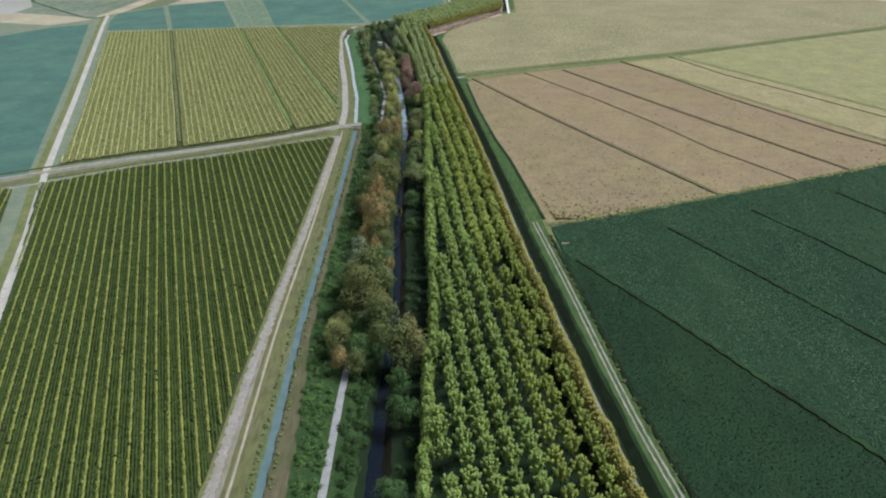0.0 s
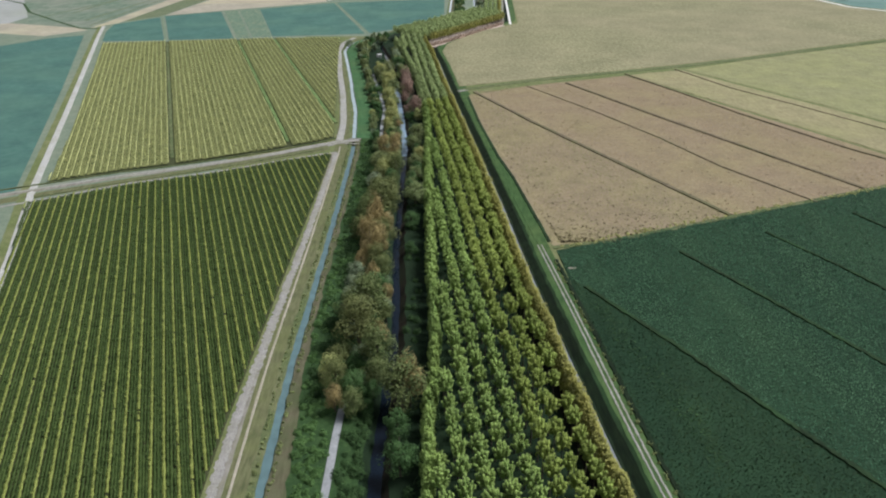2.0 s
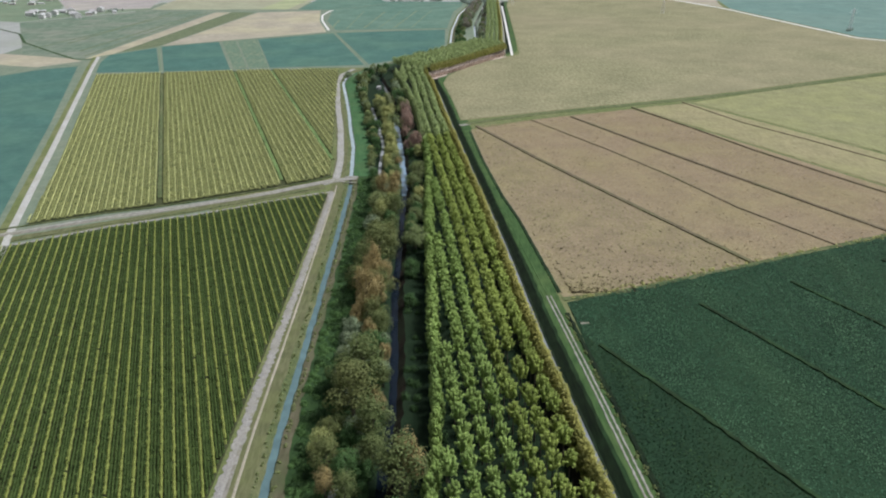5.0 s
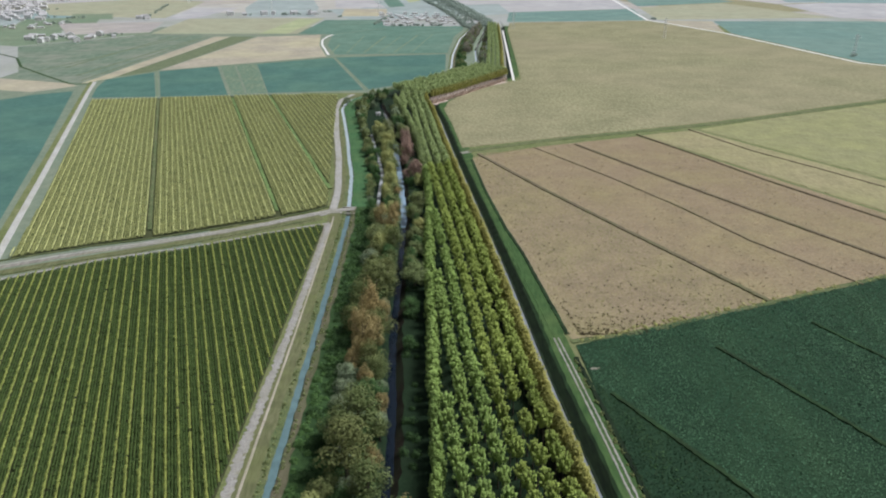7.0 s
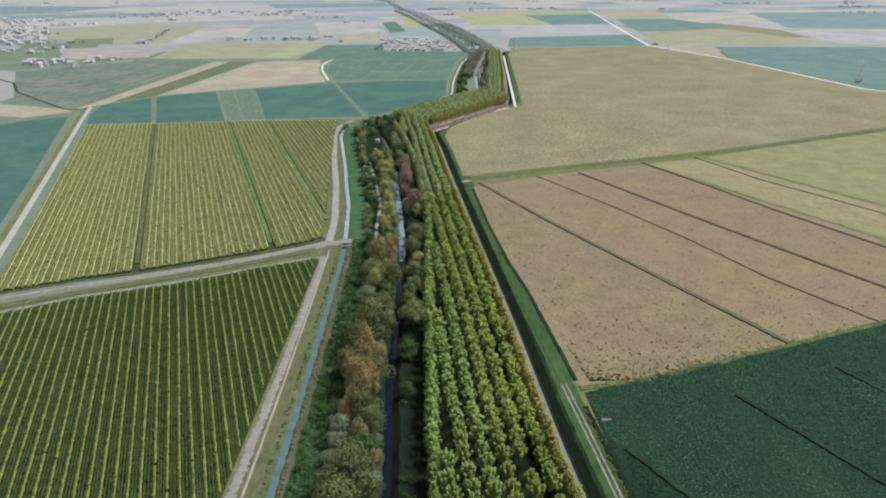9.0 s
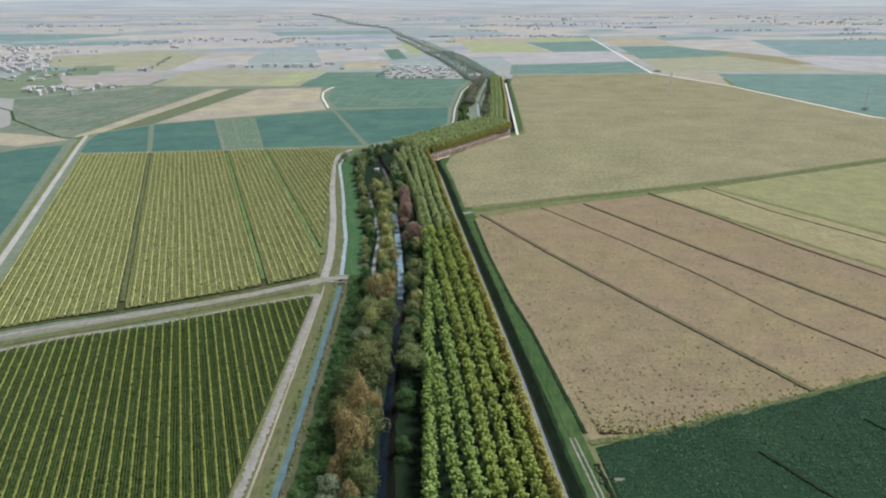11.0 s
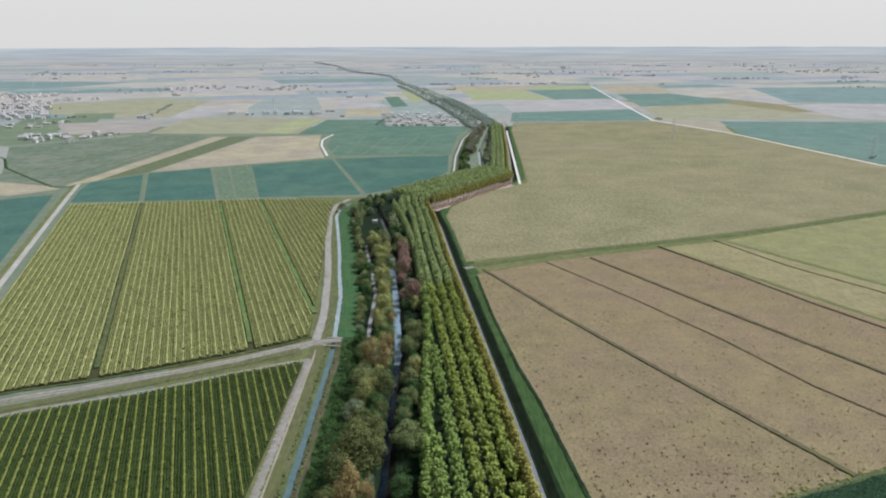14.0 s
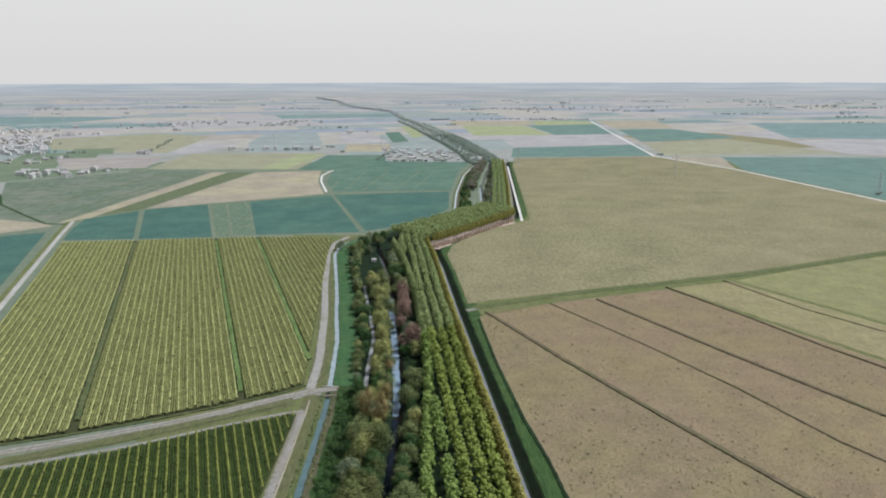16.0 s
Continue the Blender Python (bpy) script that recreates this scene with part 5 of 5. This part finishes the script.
            pick = ("olive", "grey")[int(rng.integers(2))]
        elif y > 540:
            pick = ("grey", "olive", "green", "olive")[int(rng.integers(4))]
        low = west and y > 372 and x < c + 17        # low growth along the meadow
        (grow if y < 500 else massed)(x, y, r * (0.85 if low else 1.0), r * (1.9 if low else rng.uniform(2.3, 2.9) if west else 2.2), pick)
    for i in range(46):        # low bushes between canal and river past the bend
        y = rng.uniform(762, 935)
        c, r0 = float(canal_x(y)), float(river_x(y))
        massed(rng.uniform(c + 6, c + 15), y, rng.uniform(1.8, 2.9), rng.uniform(3.0, 4.6), ("green", "green", "olive")[int(rng.integers(3))])
    for i in range(120):        # taller wood behind them, and on the far bank
        y = rng.uniform(760, 1135)
        c, r0 = float(canal_x(y)), float(river_x(y))
        if y > 880 and rng.random() < 0.75:
            massed(rng.uniform(c + 10, r0 - 5), y, rng.uniform(3.0, 4.4), rng.uniform(7.5, 10.5), ("bare", "grey", "bare", "bare", "olive")[int(rng.integers(5))])
        else:
            massed(rng.uniform(r0 + 5, r0 + 10), y, rng.uniform(2.8, 3.8), rng.uniform(5, 7.5), ("grey", "bare", "olive")[int(rng.integers(3))])
    for i in range(27):        # a line of small trees along the meadow
        y = 382 + 7.0 * i + rng.uniform(-2, 2)
        r = rng.uniform(2.4, 3.5)
        (grow if y < 500 else massed)(float(canal_x(y)) + rng.uniform(10.0, 12.5), y, r, rng.uniform(5.5, 8.0), ("olive", "green", "grey", "olive", "yellow")[int(rng.integers(5))])
    for colour, pts in far.items():
        both = np.concatenate(pts)
        lv, lf = leaves(rng, both[:, :3], 0.46, face=both[:, 3:])
        tagged(new("river_wood", mesh_of("river_wood", lv.tolist(), lf.tolist(), M["leaf_" + colour])), word[colour] + " riverside woodland past the bend", "woodland", kind="stuff")


river_wood()


def bushes(name, spots, mat, label, seed, per=150, size=0.3):
    """Low scrub of leaf sprays in rounded humps."""
    rng = np.random.default_rng(seed)
    pts, faces = [], []
    for x, y, r in spots:
        p = rng.normal(0, 1, (per, 3))
        p /= np.linalg.norm(p, axis=1)[:, None]
        p[:, 2] = np.abs(p[:, 2])
        faces.append(p + np.array([0, 0, 0.4]))
        pts.append(np.array([x, y, 0.1]) + p * r * rng.uniform(0.45, 1.05, (per, 1)) * np.array([1, 1, 1.1]))
    lv, lf = leaves(rng, np.concatenate(pts), size, face=np.concatenate(faces))
    return tagged(new(name, mesh_of(name, lv.tolist(), lf.tolist(), mat)), label, "bushes", kind="stuff")


def scrub():
    rng = np.random.default_rng(66)
    bank, dark, thick = [], [], []
    for i in range(620):
        y = rng.uniform(80, 372)
        bank.append((float(canal_x(y)) + rng.uniform(float(np.interp(y, [120, 190], [6.8, 4.2])), 13.4), y, rng.uniform(0.5, 1.7)))
    for i in range(230):
        y = rng.uniform(80, 560)
        dark.append((float(river_x(y)) + rng.choice([-1, 1]) * rng.uniform(3.6, 7.8), y, rng.uniform(0.8, 1.9)))
    for i in range(90):
        y = rng.uniform(80, 165)
        thick.append((float(river_x(y)) - rng.uniform(3.2, 8.4), y, rng.uniform(0.8, 2.0)))
    # added humps below the outer poplars, to keep sun off the river strip
    for i in range(300):
        y = rng.uniform(80, 560)
        dark.append((wood_side(y) + rng.uniform(-1.2, 1.6), y, rng.uniform(0.9, 1.9)))
    for i in range(300):
        y = rng.uniform(158, 372)
        thick.append((float(canal_x(y)) + rng.uniform(5.8, 16.5), y, rng.uniform(1.3, 2.5)))
    bushes("bank_thicket", thick, M["thicket"], "dark green thicket between the canal bank and the tall trees", 75, per=150, size=0.26)
    for i in range(90):
        y = rng.uniform(640, 1140)
        bank.append((float(canal_x(y)) + rng.uniform(4, 9), y, rng.uniform(1.0, 2.0)))
    bushes("bank_scrub", bank, M["scrub"], "fresh green scrub along the canal bank", 67, per=110, size=0.26)
    bushes("river_scrub", dark, M["thicket"], "dark undergrowth at the river edge, part added below the poplars", 68, per=110, size=0.26)
    reeds = []
    for i in range(420):
        y = rng.uniform(80, 366)
        reeds.append((float(canal_x(y)) + rng.choice([-1, 1]) * rng.uniform(1.7, 2.6), y, rng.uniform(0.3, 0.75)))
    bushes("canal_reeds", reeds, M["leaf_olive"], "tufts of reed along the canal edge", 69, per=26, size=0.2)
    edge = []
    for i in range(160):
        f = rng.random()
        edge.append((42 + 164 * f + rng.normal(0, 0.8), 247.5 + 61 * f + 3 * f * (1 - f) + rng.normal(0, 0.8), rng.uniform(0.4, 0.9)))
    bushes("margin_weeds", edge, M["leaf_yellow"], "yellowish weeds along a crop margin", 70, per=24, size=0.25)
    side = []
    for i in range(70):
        y = rng.uniform(90, 236)
        side.append((float(track_x(y)) + 2.1 + rng.normal(0, 0.25), y, rng.uniform(0.3, 0.9)))
    specks = []
    for i in range(900):
        f, g = rng.random() ** 2.6, rng.random() ** 1.5
        y = 252 + 235 * f
        x0, x1 = float(np.interp(y, [250, 340, 392, 461, 490], [44, 30, 24, 19, 80])), float(np.interp(y, [250, 310, 321, 505], [60, 205, 228, 128]))
        specks.append((x0 + (x1 - x0) * g, y, rng.uniform(0.25, 0.6)))
    bushes("field_weeds", specks, M["dry_weed"], "dark dried weeds standing in the ripe crop", 73, per=9, size=0.22)
    under = []
    for i in range(170):
        f = rng.random()
        under.append((-9.6 + 66 * f + rng.normal(0, 0.6), 614.6 + 100 * f ** 1.12 + rng.normal(0, 0.5), rng.uniform(1.5, 2.5)))
    bushes("bend_undergrowth", under, M["dry_under"], "dry pinkish undergrowth behind bare poplar stems", 74, per=90, size=0.4)
    bushes("track_weeds", side, M["leaf_olive"], "rough weeds beside the chalk track", 71, per=24, size=0.22)


scrub()


# ---- far woods, hedges, village ----
def grove(name, clumps, mat, label, seed, per=36, size=0.9):
    """Far trees as low uneven crowns that run into one another."""
    rng = np.random.default_rng(seed)
    pts, faces = [], []
    for x, y, r in clumps:
        p = rng.normal(0, 1, (per, 3))
        p /= np.linalg.norm(p, axis=1)[:, None]
        lump = 1 + 0.35 * np.sin(3 * p[:, :1] + x) * np.sin(4 * p[:, 1:2] + y)
        pts.append(np.array([x, y, r * 0.8]) + p * r * lump * rng.uniform(0.75, 1.0, (per, 1)) * np.array([1.2, 1.2, 0.9]))
        faces.append(p + np.array([0, 0, 0.6]))
    lv, lf = leaves(rng, np.concatenate(pts), size, face=np.concatenate(faces))
    return tagged(new(name, mesh_of(name, lv.tolist(), lf.tolist(), M[mat])), label, "woodland", kind="stuff")


def far_wood():
    rng = np.random.default_rng(88)
    near, middle, distant = [], [], []

    # sorted by distance, each band's leaves painted with more haze
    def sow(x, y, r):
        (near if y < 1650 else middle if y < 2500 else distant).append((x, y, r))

    def belt(line, wide, gap, r0, r1):
        for (x0, y0), (x1, y1) in zip(line, line[1:]):
            for i in range(int(math.hypot(x1 - x0, y1 - y0) / (gap * (1 + max(y0 - 1300, 0) / 1400)))):
                f = rng.random()
                grown = 1 + max(y0 - 1700, 0) / 3500
                sow(x0 + (x1 - x0) * f + rng.normal(0, wide), y0 + (y1 - y0) * f, rng.uniform(r0, r1) * grown)

    # both banks of the winding river, and scrub between them
    belt([(62, 1150), (62, 1215), (49, 1310), (29, 1466), (-6, 1670), (-40, 1826), (-74, 2046), (-127, 2290), (-193, 2767), (-277, 2955), (-394, 3211), (-561, 3941), (-799, 4656)], 4.5, 1.15, 1.6, 3.9)
    belt([(70, 1150), (72, 1215), (60, 1310), (42, 1466), (10, 1670), (-24, 1826), (-58, 2046)], 3.0, 1.5, 1.6, 3.4)
    belt([(44, 1120), (33, 1166), (24, 1269), (-5, 1467), (-28, 1593), (-78, 1903), (-130, 2162)], 2.5, 1.5, 1.6, 3.4)
    belt([(52, 1140), (38, 1290), (14, 1467), (-18, 1640), (-58, 1860)], 5.0, 4.0, 1.2, 2.4)
    # hedges, copses and tree lines over the plain: east, north, length east, length north, trees
    rows = [(-624, 1290, 30, 10, 9), (-612, 1205, 30, 14, 9), (-487, 1275, -14, 70, 12), (-500, 1340, -50, 220, 16), (-470, 1050, 40, 20, 7), (-540, 1000, 40, 10, 6),
            (-330, 1335, 130, 12, 16), (-104, 1180, 14, 110, 22), (-86, 1164, 96, 4, 22), (330, 1245, 14, 8, 4), (445, 850, 8, 5, 3), (-240, 1380, 50, 14, 8),
            (-180, 1300, 20, 8, 3), (-700, 1260, 60, 60, 9), (-760, 1400, 40, 60, 6), (-860, 1560, 60, 80, 6)]
    rows += [(-580, 2120, 60, 30, 14), (-440, 2165, 50, 20, 14), (-470, 1990, 60, 12, 8), (-50, 2230, 60, 40, 30), (2, 1995, 30, 30, 8), (60, 2250, 180, 20, 22),
             (260, 2230, 160, 20, 14), (60, 2900, 90, 60, 26), (-850, 1900, 220, 60, 12), (-330, 1890, 90, 20, 10), (1060, 2060, 120, 30, 10)]
    rows += [(60, 2560, 120, 20, 10), (-1500, 3000, 400, 30, 22), (-700, 3100, 200, 20, 14), (500, 3100, 500, 30, 26), (1300, 3000, 600, 40, 22),
             (-200, 3700, 600, 30, 30), (300, 4100, 700, 30, 28), (1400, 3900, 900, 40, 30), (-1700, 4000, 900, 40, 30)]
    for i in range(46):        # short hedges and lone trees
        y = 2150 + 2200 * rng.random()
        x = rng.uniform(-0.62, 0.62) * y
        a = rng.uniform(20, 200)
        rows.append((x, y, a, a * rng.uniform(-0.1, 0.2), int(a / 9) + 2))
    for x, y, lx, ly, n in rows:
        for i in range(n):
            f = rng.random()
            sow(x + lx * f + rng.normal(0, 1.5), y + ly * f + rng.normal(0, 2.5), rng.uniform(1.4, 3.1) * (1 + max(y - 1900, 0) / 3200))
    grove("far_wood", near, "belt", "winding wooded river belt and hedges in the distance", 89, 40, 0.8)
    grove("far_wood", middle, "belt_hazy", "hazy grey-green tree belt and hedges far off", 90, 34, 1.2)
    grove("far_wood", distant, "hedge", "lines of trees near the horizon, leaves tinted blue-grey for haze", 91, 26, 1.9)


far_wood()


def box(name, size, at, mat, parent, bevel=0.0):
    bm = bmesh.new()
    bmesh.ops.create_cube(bm, size=1, matrix=Matrix.Translation(at) @ Matrix.Diagonal((*size, 1)))
    if bevel:
        bmesh.ops.bevel(bm, geom=bm.edges[:], offset=bevel, segments=1)
    return part(name, bm, mat, parent)


def gable(name, w, d, z, rise, over, mat, parent):
    bm = bmesh.new()
    a, b = w / 2 + over, d / 2 + over
    low, high = [], []
    for y in (-b, b):
        low.append([bm.verts.new(p) for p in ((-a, y, z), (0, y, z + rise), (a, y, z))])
        high.append([bm.verts.new(p) for p in ((-a, y, z + 0.25), (0, y, z + rise + 0.25), (a, y, z + 0.25))])
    for s in (low, high):
        bm.faces.new((s[0][0], s[0][1], s[1][1], s[1][0]))
        bm.faces.new((s[0][1], s[0][2], s[1][2], s[1][1]))
    for e in (0, 1):
        bm.faces.new((low[e][0], low[e][1], high[e][1], high[e][0]))
        bm.faces.new((low[e][1], low[e][2], high[e][2], high[e][1]))
    for k in (0, 2):
        bm.faces.new((low[0][k], low[1][k], high[1][k], high[0][k]))
    bmesh.ops.recalc_face_normals(bm, faces=bm.faces[:])
    return part(name, bm, mat, parent)


def make_house(w, d, h, wall, roof):
    base = new("house")
    bm = bmesh.new()
    bmesh.ops.create_cube(bm, size=1, matrix=Matrix.Translation((0, 0, h / 2)) @ Matrix.Diagonal((w, d, h, 1)))
    for y in (-d / 2, d / 2):      # gable ends
        v = [bm.verts.new(p) for p in ((-w / 2, y, h), (0, y, h + w * 0.26), (w / 2, y, h))]
        bm.faces.new(v)
    part("wall", bm, wall, base)
    top = gable("roof", w, d, h - 0.05, w * 0.27, 0.4, roof, base)
    box("chimney", (0.7, 0.7, 1.6), (w * 0.2, d * 0.2, h + w * 0.25), wall, top)
    for x in (-w / 2 - 0.02, w / 2 + 0.02):
        for y in (-d * 0.3, d * 0.05, d * 0.33):
            for z in (1.6, 4.4):
                if z < h - 1:
                    box("window", (0.1, 1.1, 1.4), (x, y, z), M["glass_dark"], base)
    box("door", (1.1, 0.1, 2.1), (0.6, -d / 2 - 0.02, 1.05), M["bark"], base)
    return base


def make_shed(w, d, h, wall, roof):
    base = new("farm_shed")
    box("wall", (w, d, h), (0, 0, h / 2), wall, base)
    gable("roof", w, d, h, w * 0.12, 0.5, roof, base)
    box("door", (0.12, 4.0, 3.4), (w / 2 + 0.03, 0, 1.7), M["grey_dirt"], base)
    return base


def village():
    rng = np.random.default_rng(202)
    houses = [make_house(9, 12, 6.2, M["plaster"], M["roof_tile"]), make_house(8, 9, 3.6, M["plaster"], M["roof_tile"]), make_house(11, 16, 6.4, M["plaster"], M["roof_tile"])]
    sheds = [make_shed(12, 30, 5, M["plaster"], M["sheet_metal"]), make_shed(16, 22, 6, M["concrete"], M["sheet_metal"])]
    for o, lab in zip(houses, ("two-storey pale plaster house with a tiled roof", "low plaster house with a tiled roof", "long plaster farmhouse with a tiled roof")):
        tagged(o, lab, "house", "village houses")
    for o in sheds:
        tagged(o, "pale farm shed with a sheet metal roof", "shed", "farm buildings")
    fresh = set(houses + sheds)

    def put(kind, x, y):
        o = kind[int(rng.integers(len(kind)))]
        m = stand(x, y, rng.uniform(0.72, 1.02) * (0.7 if kind is sheds else 1.0), None, rng.uniform(-0.25, 0.25) + (math.pi / 2 if rng.random() < 0.5 else 0) + 0.3)
        if o in fresh:
            fresh.discard(o)
            o.matrix_basis = m
        else:
            copy_thing(o, m)

    done = []

    def scatter(n, kind, x0, x1, y0, y1, lean=0.0, gap=17):
        for i in range(n):
            y = rng.uniform(y0, y1)
            x = rng.uniform(x0, x1) + lean * (y - y0)
            if all(math.hypot(x - a, y - b) > gap for a, b in done):
                done.append((x, y))
                put(kind, x, y)

    scatter(340, houses, -800, -640, 1250, 1640, -0.5, 10.5)
    scatter(60, houses, -1060, -880, 1690, 1840, -0.2, 13)
    scatter(14, houses, -845, -760, 1640, 1700, 0.2, 10)
    scatter(26, houses, -800, -600, 1985, 2160, 0.3, 14)
    for x, y in ((-920, 1912), (-783, 1889), (-763, 1951), (-726, 1995), (-625, 1808), (-636, 1815), (-638, 2065), (-652, 2168), (-500, 1283), (-493, 1290), (-486, 1280)):
        put(houses, x, y)
    scatter(24, sheds, -660, -590, 1130, 1235, 0.0, 12)
    scatter(30, sheds + houses, -560, -425, 985, 1060, 0.0, 12)
    scatter(110, sheds, -92, 20, 1185, 1375, -0.1, 9)
    scatter(12, houses, -860, -420, 1960, 2060, 0.2, 24)
    scatter(10, houses, -500, -330, 1990, 2140, 0.1, 24)
    scatter(9, houses, -372, -200, 1336, 1352, 0, 12)
    scatter(4, houses, -260, -150, 1720, 1800, 0, 24)
    scatter(5, sheds + houses, 270, 340, 2210, 2290, 0, 26)
    scatter(4, sheds, 10, 60, 2200, 2260, 0, 20)
    scatter(3, houses, 300, 350, 2660, 2800, 0, 30)
    scatter(10, houses, 300, 520, 2900, 3200, 0, 30)


village()


def pylon(x, y, h):
    base = new("power_pylon")
    base.location = (x, y, 0)
    tagged(base, "grey lattice steel power pylon standing in a field", "pylon", "power line")
    lv, lf = [], []
    for sx, sy in ((-1, -1), (1, -1), (1, 1), (-1, 1)):
        limb(lv, lf, (sx * 1.6, sy * 1.6, 0), (sx * 0.35, sy * 0.35, h), 0.13, 0.08, 4)
    mast = new("mast", mesh_of("pylon_mast", lv, lf, M["galvanised"]))
    bv, bf = [], []
    for i in range(8):
        z0, z1 = h * i / 8, h * (i + 1) / 8
        a, b = 1.6 - 1.25 * z0 / h, 1.6 - 1.25 * z1 / h
        for p, q in (((-a, -a), (b, -b)), ((a, -a), (b, b)), ((a, a), (-b, b)), ((-a, a), (-b, -b))):
            limb(bv, bf, (*p, z0), (*q, z1), 0.06, 0.06, 3)
    brace = new("bracing", mesh_of("pylon_bracing", bv, bf, M["galvanised"]))
    cv, cf = [], []
    for z, w in ((h * 0.8, 4.2), (h * 0.9, 3.2)):
        limb(cv, cf, (-w, 0, z), (w, 0, z), 0.12, 0.12, 4)
        limb(cv, cf, (-w, 0, z), (0, 0, z + 1.2), 0.07, 0.07, 3)
        limb(cv, cf, (w, 0, z), (0, 0, z + 1.2), 0.07, 0.07, 3)
    arm = new("crossarm", mesh_of("pylon_crossarm", cv, cf, M["galvanised"]))
    for o in (mast, brace, arm):
        o.parent = base
    for w, z in ((-4.0, h * 0.8), (4.0, h * 0.8), (-3.0, h * 0.9), (3.0, h * 0.9)):
        iv, fi = [], []
        for k in range(5):
            limb(iv, fi, (w, 0, z - 0.3 * k), (w, 0, z - 0.3 * k - 0.16), 0.14, 0.09, 6)
        new("insulator", mesh_of("insulator", iv, fi, M["glass_dark"])).parent = arm


for x, y, h in ((101.5, 1122, 25), (288, 1011, 26), (451, 853, 24), (-284, 1301, 33), (-113, 1378, 24), (-1150, 2293, 26), (-1187, 2206, 28), (-518, 1593, 28)):
    pylon(x, y, h)
